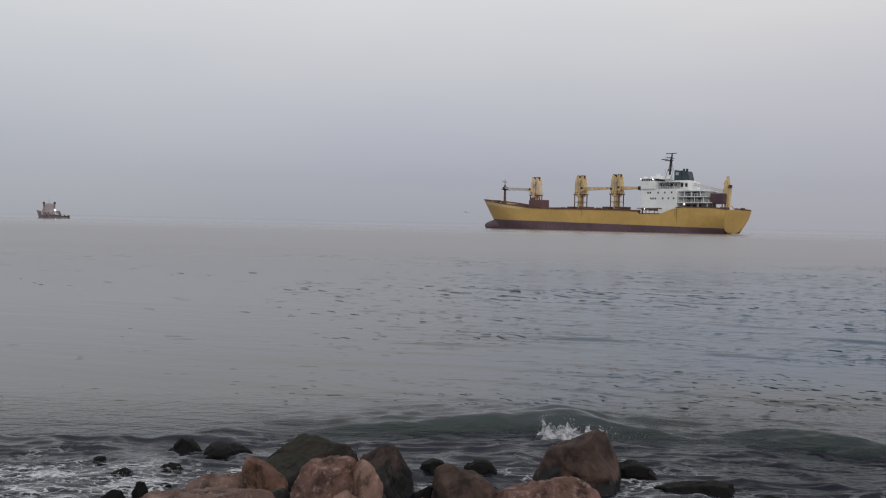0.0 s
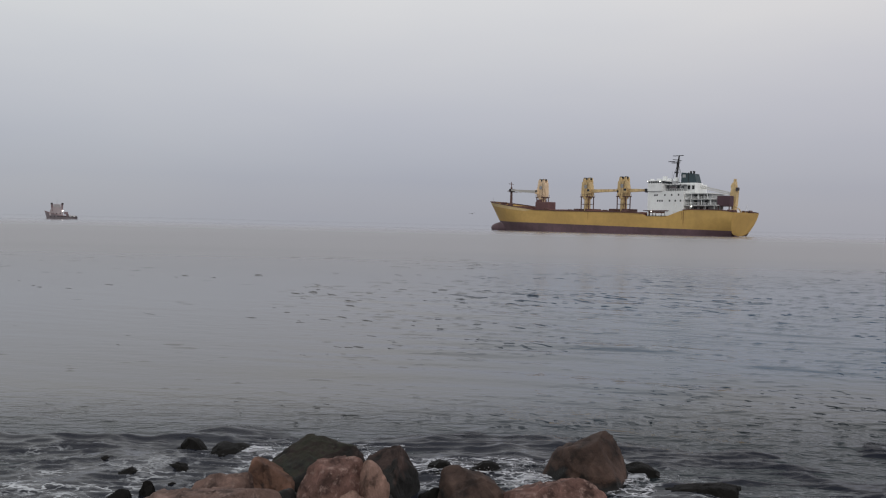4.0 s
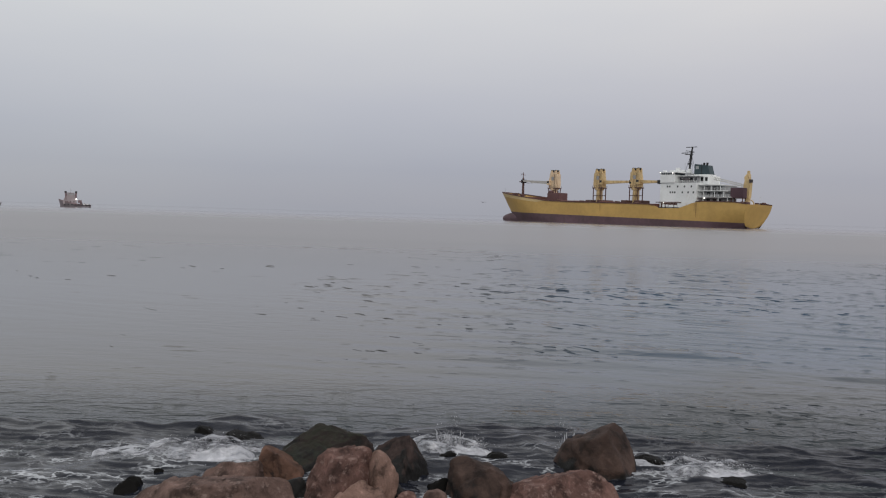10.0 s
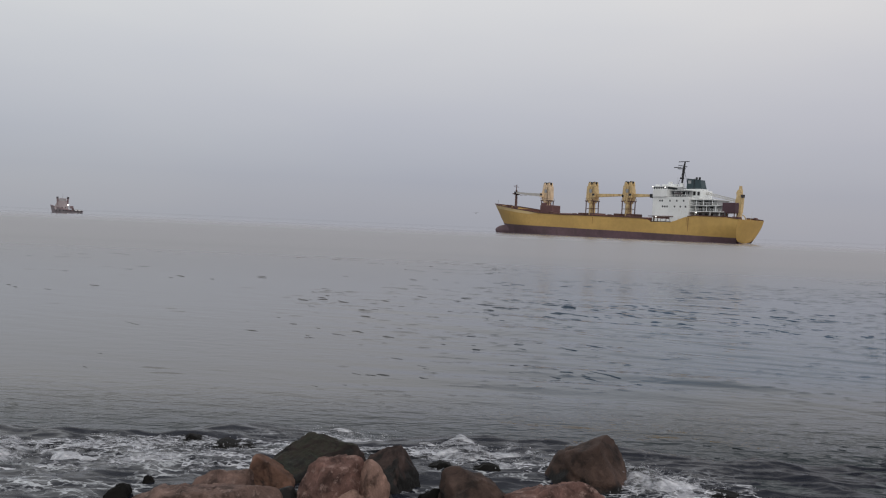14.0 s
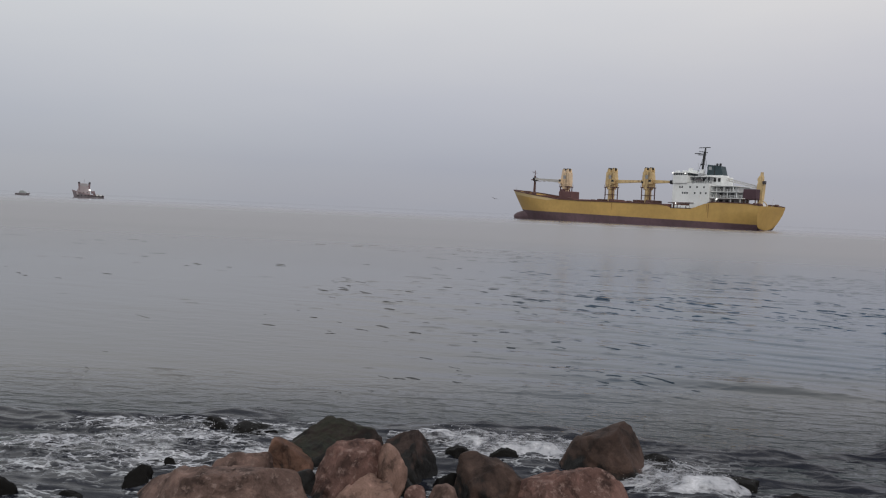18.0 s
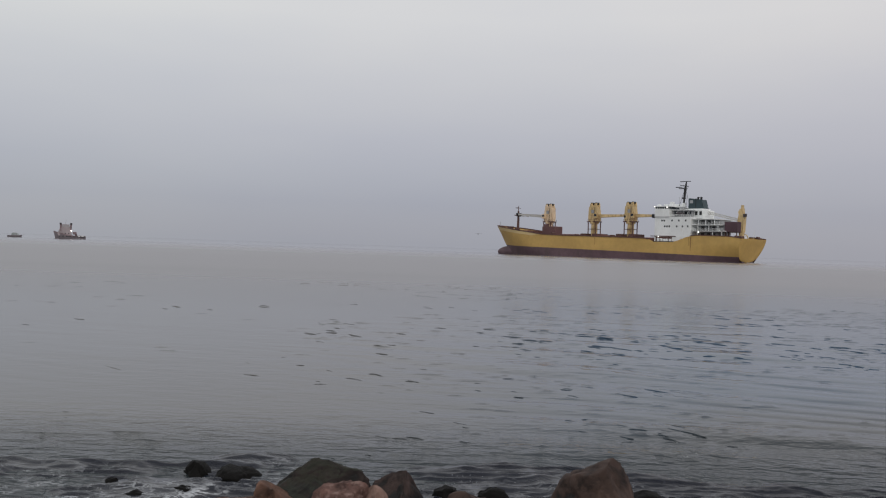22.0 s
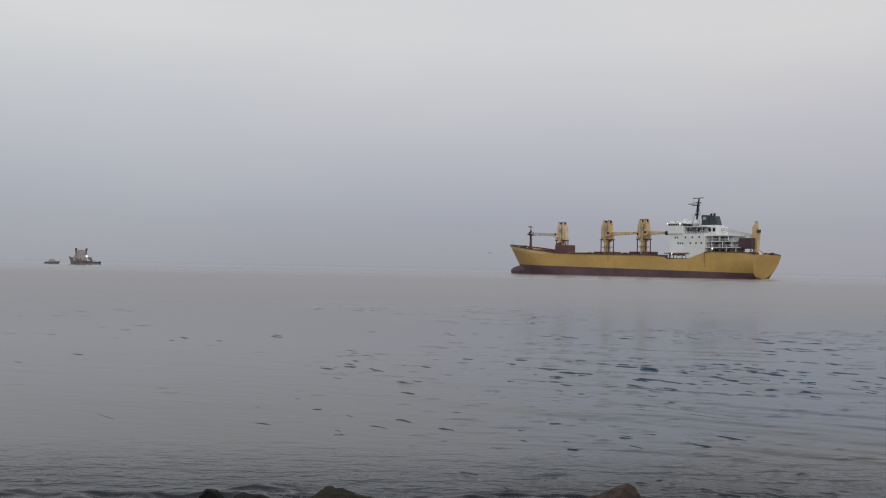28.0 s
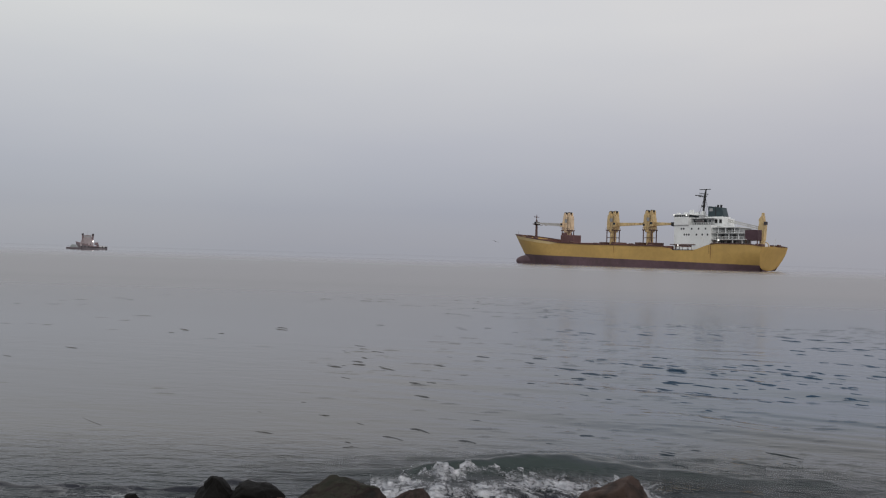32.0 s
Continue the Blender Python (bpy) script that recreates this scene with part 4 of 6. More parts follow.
boat = part("work_boat", ball(B(), (0, 0, 0), 1.0, 3), FUNNEL_GREY, house, "dark covered work boat on the boat deck", smooth=True)
boat.matrix_local = Matrix.Translation((31.9, 8.7, 21.7)) @ Matrix.Diagonal((2.3, 0.9, 0.8, 1))
part("upper_deck", box(B(), 25.0, 36.6, -8.5, 8.5, 23.25, 23.6, 0.05), WHITE, house)
part("funnel_casing", box(B(), 23.6, 33.2, -3.4, 3.4, 23.6, 24.3, 0.15), WHITE, house)
part("casing_block", box(B(), 22.5, 30.5, -5.0, 5.0, 19.6, 23.6, 0.15), WHITE, house)
for s in (23.6, 25.8, 28.4):
    part("casing_vent", box(B(), s - 0.6, s + 0.6, 5.0, 5.08, 21.2, 22.9), BLACK, house)

funnel = part("funnel", prism(B(), [(23.5, 23.4), (32.0, 23.4), (31.8, 29.3), (25.0, 28.5)], -2.0, 2.0), GREEN, freighter, "dark green funnel")
part("funnel_mark", box(B(), 29.6, 31.2, 2.0, 2.06, 26.9, 28.3), GREY_STEEL, funnel)
part("funnel_band", box(B(), 27.9, 28.2, 2.0, 2.08, 24.1, 29.2), BLACK, funnel)
for s in (26.6, 28.2):
    part("exhaust_pipe", rod(B(), (s, 0, 28.6), (s - 0.2, 0, 29.9), 0.5, n=12), BLACK, funnel)

mast = new("signal_mast")
mast.parent = freighter
part("mast_foot", prism(B(), [(34.7, 25.3), (36.6, 25.3), (36.1, 27.2), (35.1, 27.2)], -0.8, 0.8), WHITE, mast)
part("mast_post", rod(rod(B(), (35.7, 0, 26.6), (35.1, 0, 34.0), 0.42, 0.62, 10), (35.1, 0, 34.0), (34.6, 0, 37.3), 0.55, 0.3, 10), BLACK, mast)
for s, y in ((37.4, 1.2), (33.2, -1.4)):
    part("mast_stay", rod(B(), (s, y, 25.3), (35.1, 0, 34.4), 0.07, n=6), BLACK, mast)
part("radar_platform", box(B(), 34.6, 38.0, -1.0, 1.0, 33.9, 34.2), BLACK, mast)
part("radar_scanner", box(B(), 37.0, 40.2, -0.25, 0.25, 34.55, 34.9), BLACK, mast)
part("yard", beam(beam(B(), (35.7, -3.6, 35.4), (35.7, 3.6, 35.4), 0.25, 0.25), (33.6, 0, 34.8), (40.3, 0, 34.8), 0.16, 0.16), BLACK, mast)
part("top_scanner", box(B(), 32.3, 37.9, -0.25, 0.25, 37.2, 37.5), BLACK, mast)
for s, y, z in ((33.9, 0.5, 31.5), (38.4, -0.5, 30.2)):
    part("antenna", rod(B(), (s, y, 25.3), (s, y, z), 0.06, n=6), GREY_STEEL, mast)
part("mast_light_box", box(B(), 35.0, 36.6, -0.5, 0.5, 29.2, 29.9), BLACK, mast)

# roof fittings
for s, y, w, h in ((42.5, 3, 1.2, 1.2), (40.2, -2, 1.0, 1.6), (38.6, 5, 0.8, 2.2), (33.5, 4.5, 1.0, 1.5), (44.0, 7.5, 0.7, 0.9)):
    zz = 25.3 if s > 35.4 else 23.6
    part("roof_locker", box(B(), s - w, s + w, y - w, y + w, zz, zz + h, 0.1), WHITE if s > 36 else GREY_STEEL, house)
part("satellite_dome", ball(rod(B(), (39.6, 3.0, 25.3), (39.6, 3.0, 26.0), 0.25), (39.6, 3.0, 26.5), 0.6, 3), WHITE, house, smooth=True)

# portholes and doors on the port side of the block
for zz, ss in ((18.5, (28.0, 31.6, 35.2, 39.4, 40.6)), (15.8, (26.9, 29.6, 32.6, 36.6, 37.8, 39.0))):
    for s in ss:
        part("cabin_window", box(B(), s - 0.36, s + 0.36, 9.98, 10.06, zz - 0.42, zz + 0.42, 0.02), GLASS_DARK, house)
for zz in (13.2, 15.9, 18.5):
    for y in np.linspace(-8, 8, 7):
        part("front_window", box(B(), 44.56, 44.66, y - 0.45, y + 0.45, zz - 0.5, zz + 0.5), GLASS_DARK, house)

# stepped galleries aft of the block, with rails and pillars
for k, (z, s0, yh) in enumerate(((13.6, 9.5, 9.4), (16.4, 11.5, 9.2), (19.0, 13.5, 8.8))):
    part("gallery_deck", box(B(), s0, 25.35, -yh, yh, z, z + 0.32, 0.04), WHITE, house)
    g = B()
    for s in np.arange(s0 + 0.2, 25, 1.7):
        beam(g, (s, yh - 0.1, z + 0.3), (s, yh - 0.1, z + 1.4), 0.09, 0.09)
    for u in (0.85, 1.4):
        beam(g, (s0, yh - 0.1, z + u), (25.3, yh - 0.1, z + u), 0.1, 0.1)
    part("gallery_rail", g, WHITE, house)
    for s in (s0 + 1.0, s0 + 5.5, 22.5):
        part("pillar", beam(B(), (s, yh - 0.5, z - 2.5), (s, yh - 0.5, z), 0.28, 0.28), WHITE, house)
# The house is coloured grey for the shade behind the galleries.
part("aft_house", box(B(), 14.0, 25.35, -5.0, 5.0, 10.2, 19.0, 0.1), GREY_STEEL, house, "white aft deckhouse, greyed as in shade")
# Doorways with oversized black panels that paint in the dark gaps between decks.
for zz in (12.0, 15.1, 17.7):
    for s in (16.6, 19.2, 22.2):
        part("shaded_doorway", box(B(), s - 0.85, s + 0.85, 5.0, 5.08, zz - 0.9, zz + 1.0), BLACK, house)
part("stern_house", box(B(), 5.6, 11.6, -6, 6, 9.5, 11.7, 0.15), WHITE, house, "low white stern deckhouse")
for s in (6.6, 8.6, 10.6):
    part("stern_opening", box(B(), s - 0.6, s + 0.6, 6.0, 6.06, 10.4, 11.4), BLACK, house)

# open working deck in the ship's side under the block
part("boat_recess", box(B(), 35.0, 43.8, 9.98, 10.06, 8.2, 10.9), DARK_RAIL, freighter, "dark recess with white gear")
for s in (35.6, 37.4, 38.6, 40.2, 42.0):
    part("white_gear", box(B(), s - 0.55, s + 0.55, 10.1, 10.8, 7.6, 10.2 - 0.4 * (s % 1), 0.08), WHITE, freighter)
part("recess_rail", beam(B(), (33.4, 11.0, 8.7), (44.6, 11.0, 8.7), 0.16, 0.3), BLACK, freighter)
part("deck_edge", beam(B(), (33.0, 10.2, 11.2), (46.5, 10.2, 11.2), 0.4, 0.35), DARK_RAIL, freighter)

# stern crane, its long pale truss jib and the brown tank house
sc = new("stern_crane")
sc.parent = freighter
part("pedestal", rod(B(), (6.0, 0, 9.4), (6.0, 0, 15.0), 1.25, 1.15, 16), CRANE_YELLOW, sc)
part("housing", prism(B(), [(4.9, 13.4), (6.9, 13.4), (7.3, 16.0), (7.6, 19.0), (7.1, 21.4), (7.4, 22.6), (6.6, 24.0), (5.5, 24.2), (5.2, 21.6), (4.5, 20.4), (4.7, 16.2)], -1.1, 1.1), CRANE_YELLOW, sc)
part("head_plate", prism(B(), [(5.5, 24.0), (6.4, 24.0), (6.2, 25.7), (5.6, 25.7)], -0.7, 0.7), CRANE_YELLOW, sc)
part("cab", box(B(), 3.4, 4.7, 0.5, 1.7, 20.4, 21.8, 0.1), FUNNEL_GREY, sc)
j = B()
for dy in (-0.7, 0.7):
    for dz in (-0.45, 0.55):
        beam(j, (7.4, dy, 19.0 + dz), (24.5, dy, 22.9 + dz), 0.2, 0.2)
    for k in range(12):
        xa, xb = 7.4 + 17.1 * k / 12, 7.4 + 17.1 * (k + 1) / 12
        za, zb = 19.0 + 3.9 * k / 12, 19.0 + 3.9 * (k + 1) / 12
        beam(j, (xa, dy, za - 0.45), (xb, dy, zb + 0.55), 0.14, 0.14)
part("jib", j, JIB_PALE, sc, "pale lattice jib")
part("tank_house", box(B(), 4.5, 10.6, 3.2, 6.6, 13.4, 18.0, 0.15), TANK_PURPLE, freighter, "dark purple-brown box house on legs")
for s in (4.9, 10.2):
    for y in (3.6, 6.2):
        part("tank_house_leg", beam(B(), (s, y, 9.8), (s, y, 13.8), 0.35, 0.35), DARK_RAIL, freighter)
for s, y in ((1.6, 8.6), (2.6, 6.0), (1.4, -6.0), (3.2, 9.2), (13.0, 9.4)):
    part("mooring_winch", rod(box(B(), s - 0.9, s + 0.9, y - 0.8, y + 0.8, 9.5, 11.2, 0.1), (s, y - 1.1, 11.3), (s, y + 1.1, 11.3), 0.55), DARK_RAIL, freighter)
arch = B()
for k in range(9):
    a0, a1 = math.pi * k / 9, math.pi * (k + 1) / 9
    beam(arch, (2.4 + 2.3 * math.cos(a0), 5.0, 10.4 + 2.4 * math.sin(a0)), (2.4 + 2.3 * math.cos(a1), 5.0, 10.4 + 2.4 * math.sin(a1)), 0.35, 0.35)
part("mooring_arch", arch, CRANE_YELLOW, freighter, "yellow arched frame on the stern deck")
part("stern_staff", rod(B(), (0.6, 0, 10.2), (-0.2, 0, 14.2), 0.09, n=6), WHITE, freighter)
for p, r in (((44.2, 10.9, 25.0), 0.24), ((37.6, 10.8, 24.7), 0.26), ((41.5, 11.3, 10.9), 0.26), ((21.6, 9.5, 13.2), 0.3)):
    part("deck_lamp", ball(B(), p, r, 2), LAMP, freighter, "lit white deck lamp")

def stern_wash():
    """Thin white water churned up under the transom."""
    u, v = np.linspace(0, 1, 40), np.linspace(-1, 1, 30)
    U, Vv = np.meshgrid(u, v)
    n1 = np.array([[noise.noise(Vector((a * 4, b * 5, 2.2))) for a in u] for b in v])
    Z = 0.30 * np.clip(1 - U ** 1.5 - 0.8 * Vv ** 2 + 0.7 * n1, -0.3, 1) - 0.02
    ob = grid_mesh("stern_wash", np.stack([2.0 - 6 * U, Vv * (5.0 - 2 * U) - 1.5, Z], -1), FOAM)
    ob.matrix_world = freighter.matrix_world.copy()
    return tagged(ob, "thin white wash churned up under the ship's stern", "wash")


stern_wash()

# ------------------------------------------------ the tug
tug = tagged(new("tugboat"), "brown tugboat with tall wheelhouse, twin funnels and a lit deck lamp", "tugboat")
tug.matrix_world = pose(-327.5, 680, 0, 0, 0, 205)
# tug's space: x forward from its middle


def tug_hull(name, z0f, z1f, mat, label=""):
    bm = B()
    for side in (1, -1):
        rows = []
        for i in range(31):
            q = i / 30
            row = []
            for k in (0.0, 0.35, 0.7, 1.0):
                zz = z0f(q) + (z1f(q) - z0f(q)) * k
                x = -12.2 + (23.6 + 0.26 * zz) * q
                b = 3.9 * (1 - max(0, (q - 0.62) / 0.38) ** 2.2) * (1 - 0.35 * max(0, (0.12 - q) / 0.12) ** 2)
                row.append(bm.verts.new((x, side * max(0.03, b), zz)))
            rows.append(row)
        for a, b in zip(rows, rows[1:]):
            for k in range(3):
                f = (a[k], b[k], b[k + 1], a[k + 1])
                bm.faces.new(f if side < 0 else f[::-1])
        if side > 0:
            first = rows[0]
    lo = z0f(0)
    box(bm, -12.25, -12.0, -2.5, 2.5, lo, z1f(0))
    return part(name, bm, mat, tug, label, smooth=False)


tug_sheer = lambda q: float(np.interp(q, [0, 0.35, 0.55, 0.8, 1], [1.7, 1.8, 2.7, 4.1, 5.8]))
tug_hull("hull", lambda q: -1.0, lambda q: tug_sheer(q) - 0.9, TUG_HULL)
tug_hull("bulwark", lambda q: tug_sheer(q) - 0.88, tug_sheer, TUG_RED, "dull red bulwark, paled for haze")
part("deck", box(B(), -11.8, 4, -3.4, 3.4, 1.0, 1.25), GREY_STEEL, tug)
part("rubbing_strake", box(box(B(), -12.3, 3.0, 3.85, 4.1, 0.8, 1.25), -12.3, 3.0, -4.1, -3.85, 0.8, 1.25), BLACK, tug)
part("deckhouse", prism(B(), [(-1.2, 1.2), (8.6, 1.2), (9.6, 3.4), (8.8, 5.6), (-1.0, 5.6)], -2.9, 2.9), TUG_HOUSE, tug)
part("upper_house", prism(B(), [(-0.8, 5.6), (8.9, 5.6), (7.6, 8.4), (-0.3, 8.4)], -2.4, 2.4), TUG_HOUSE, tug)
part("wheelhouse", prism(B(), [(0.2, 8.4), (7.0, 8.4), (6.7, 9.6), (5.7, 11.4), (0.9, 10.8)], -2.0, 2.0), TUG_HOUSE, tug)
part("wheelhouse_windows", box(B(), 1.0, 6.4, -2.04, 2.04, 9.5, 10.4), GREY_STEEL, tug)
part("wheelhouse_roof", box(B(), 0.3, 6.7, -2.2, 2.2, 11.0, 11.3, 0.05), TUG_HOUSE, tug)
for x in (-0.2, 7.0):
    k = 0.35 if x > 0 else -0.35
    for y in (1.7, -1.7):
        p = part("funnel", rod(B(), (x, y, 5.4), (x + k, y, 11.0), 0.8, 0.75, 12), TUG_RED, tug)
        part("funnel_top", rod(B(), (x + k, y, 11.0), (x + 1.6 * k, y, 12.6), 0.82, n=12), FUNNEL_GREY, p)
part("mast", rod(rod(B(), (3.6, 0, 11.2), (3.4, 0, 15.0), 0.16, 0.08, 8), (3.5, -1.4, 13.6), (3.5, 1.4, 13.6), 0.08, n=6), GREY_STEEL, tug)
for y in (3.9, -4.02):
    part("aft_rail", box(B(), -11.6, -5.2, y, y + 0.12, 1.35, 1.9), WHITE, tug, "pale painted aft rail")
part("towing_winch", rod(box(B(), -5.6, -3.6, -1.5, 1.5, 1.2, 3.0, 0.15), (-4.6, -1.8, 2.9), (-4.6, 1.8, 2.9), 0.9), TUG_RED, tug)
part("aft_locker", box(B(), -5.0, -2.0, -2.6, 2.6, 3.0, 5.2, 0.1), TUG_RED, tug)
part("deck_gear", box(box(B(), -10.2, -7.8, -2.8, 2.8, 1.2, 2.2, 0.1), -7.4, -6.6, -2.4, 2.4, 1.2, 2.6, 0.1), TUG_HOUSE, tug)
part("deck_lamp", ball(B(), (-0.9, 3.2, 6.0), 0.62, 2), LAMP, tug, "bright lit white deck lamp")
for x in (1.0, 3.6, 6.2):
    part("porthole", box(B(), x - 0.4, x + 0.4, 2.88, 2.96, 3.2, 4.0), GLASS_DARK, tug)
for x in np.linspace(-11, 8, 8):
    part("tyre_fender", rod(B(), (x, 3.9, 1.3), (x, 4.3, 1.3), 0.55, n=12), BLACK, tug)

# ------------------------------------------------ the small motor boat
launch = tagged(new("motor_boat"), "small grey motor boat with a low cabin running past the tug", "boat")


def launch_hull():
    bm = B()
    for side in (1, -1):
        rows = []
        for i in range(21):
            q = i / 20
            row = []
            for z, k in ((-0.4, 0.75), (0.3, 0.95), (0.9 + 0.55 * q * q, 1.0)):
                b = 1.55 * k * (1 - max(0, (q - 0.5) / 0.5) ** 2.0)
                row.append(bm.verts.new((-5.4 + (10.2 + 0.6 * z) * q, side * max(0.02, b), z)))
            rows.append(row)
        for a, b in zip(rows, rows[1:]):
            for k in range(2):
                f = (a[k], b[k], b[k + 1], a[k + 1])
                bm.faces.new(f if side < 0 else f[::-1])
    box(bm, -5.45, -5.3, -1.45, 1.45, -0.3, 0.9)
    return part("hull", bm, TUG_HULL, launch)


launch_hull()
part("deck", box(B(), -5.2, 3.6, -1.25, 1.25, 0.55, 0.75), BOAT_GREY, launch)
part("cabin", prism(B(), [(-2.8, 0.75), (2.8, 0.75), (2.2, 1.9), (1.2, 2.9), (-1.4, 3.0), (-2.4, 2.0)], -1.1, 1.1), BOAT_GREY, launch)
part("cabin_window", prism(B(), [(-1.6, 1.7), (1.9, 1.7), (1.3, 2.4), (-1.3, 2.45)], 1.1, 1.14), GLASS_DARK, launch)
part("rail", beam(beam(B(), (2.6, 0, 1.3), (4.9, 0, 2.1), 0.06, 0.06), (2.6, 0, 1.3), (2.6, 0, 0.7), 0.06, 0.06), WHITE, launch)
part("mast", rod(B(), (-1.0, 0, 2.9), (-1.1, 0, 4.2), 0.05, n=6), WHITE, launch)

# ------------------------------------------------ a gliding sea bird
gull = tagged(new("sea_bird"), "dark grey sea bird gliding low over the water", "bird")
bm = B()
bmesh.ops.create_uvsphere(bm, u_segments=14, v_segments=8, radius=1, matrix=Matrix.Diagonal((0.27, 0.075, 0.07, 1)))
part("body", bm, FEATHER, gull, smooth=True)
part("head", ball(B(), (0.27, 0, 0.03), 0.05, 2), FEATHER, gull, smooth=True)
part("bill", rod(B(), (0.31, 0, 0.03), (0.38, 0, 0.015), 0.014, 0.004, 6), FEATHER, gull)
part("tail", prism(B(), [(-0.22, -0.01), (-0.42, -0.02), (-0.42, 0.0), (-0.22, 0.03)], -0.05, 0.05), FEATHER, gull)
for side in (1, -1):
    bm = B()
    vs = []
    for u, x0, x1, z in ((0.05, 0.12, -0.10, 0.03), (0.32, 0.16, -0.07, 0.13), (0.66, 0.02, -0.14, 0.10), (0.80, -0.10, -0.16, 0.06)):
        vs.append([bm.verts.new((x0, side * u, z)), bm.verts.new((x1, side * u, z - 0.005)), bm.verts.new((x1, side * u, z + 0.012)), bm.verts.new((x0, side * u, z + 0.018))])
    for a, b in zip(vs, vs[1:]):
        for k in range(4):
            bm.faces.new((a[k], a[(k + 1) % 4], b[(k + 1) % 4], b[k]))
    bmesh.ops.recalc_face_normals(bm, faces=bm.faces)
    part("wing", bm, FEATHER, gull)

# ------------------------------------------------ boulders on the shore


def boulder(x, y, sx, sy, top, mat, seed, lean=0.0, taper=0.2, label="", turn=0.0, cuts=11):
    """A quarried boulder: a rounded body cut by flat faces, roughened at three scales, sunk into the bank."""
    r = random.Random(seed)
    bm = B()
    bmesh.ops.create_icosphere(bm, subdivisions=5, radius=1)
    planes = []
    for i in range(cuts):
        d = Vector((r.gauss(0, 1), r.gauss(0, 1), r.gauss(0, 0.8))).normalized()
        planes.append((d, r.uniform(0.42, 0.74) if cuts < 9 else r.uniform(0.62, 0.92)))
    low = -min(0.45, 1.5 * sx)
    hgt = (top - low) / 2
    off = Vector((seed * 3.7, seed * 1.3, seed * 2.1))
    size = max(sx, sy)
    for v in bm.verts:
        p = v.co.copy()
        k = 1.0
        for d, h in planes:
            q = p.dot(d)
            if q > 0:
                k = min(k, h / q + 0.03)
        p *= min(k, 1.0) * 1.12
        f = 1 + 0.14 * noise.noise(p * 1.4 + off) + 0.07 * noise.noise(p * 3.6 + off) + 0.022 * noise.noise(p * 9 + off) + 0.012 * noise.noise(p * 22 + off)
        p *= f
        up = (p.z + 1) / 2
        w = 1 - taper * up
        v.co = (p.x * sx * w + lean * up * sx * 2.0 - lean * sx, p.y * sy * w, low + hgt * (p.z + 1))
    zmax = max(v.co.z for v in bm.verts)
    for v in bm.verts:
        v.co.z = low + (v.co.z - low) * (top - low) / (zmax - low)
    ob = part("boulder", bm, mat, None, smooth=True)
    ob.matrix_world = pose(x, y, 0, 0, 0, turn)
    return tagged(ob, label, "rock", "boulders along the shore")



def outline_reach(outline, centre):
    """How far a closed outline (x and z) reaches from its centre in 360 directions, its corners a little worn."""
    pts = [Vector((p[0] - centre[0], p[1] - centre[1])) for p in outline]
    reach = np.zeros(360)
    for i in range(360):
        d = Vector((math.cos(radians(i)), math.sin(radians(i))))
        for p, q in zip(pts, pts[1:] + pts[:1]):
            e = q - p
            det = d.x * -e.y + e.x * d.y
            if abs(det) < 1e-9:
                continue
            k = (p.x * -e.y + e.x * p.y) / det
            u = (d.x * p.y - d.y * p.x) / det
            if k > 0 and -0.001 <= u <= 1.001:
                reach[i] = max(reach[i], k)
    worn = sum(np.roll(reach, k) * w for k, w in ((-3, 0.1), (-2, 0.15), (-1, 0.15), (0, 0.2), (1, 0.15), (2, 0.15), (3, 0.1)))
    return worn


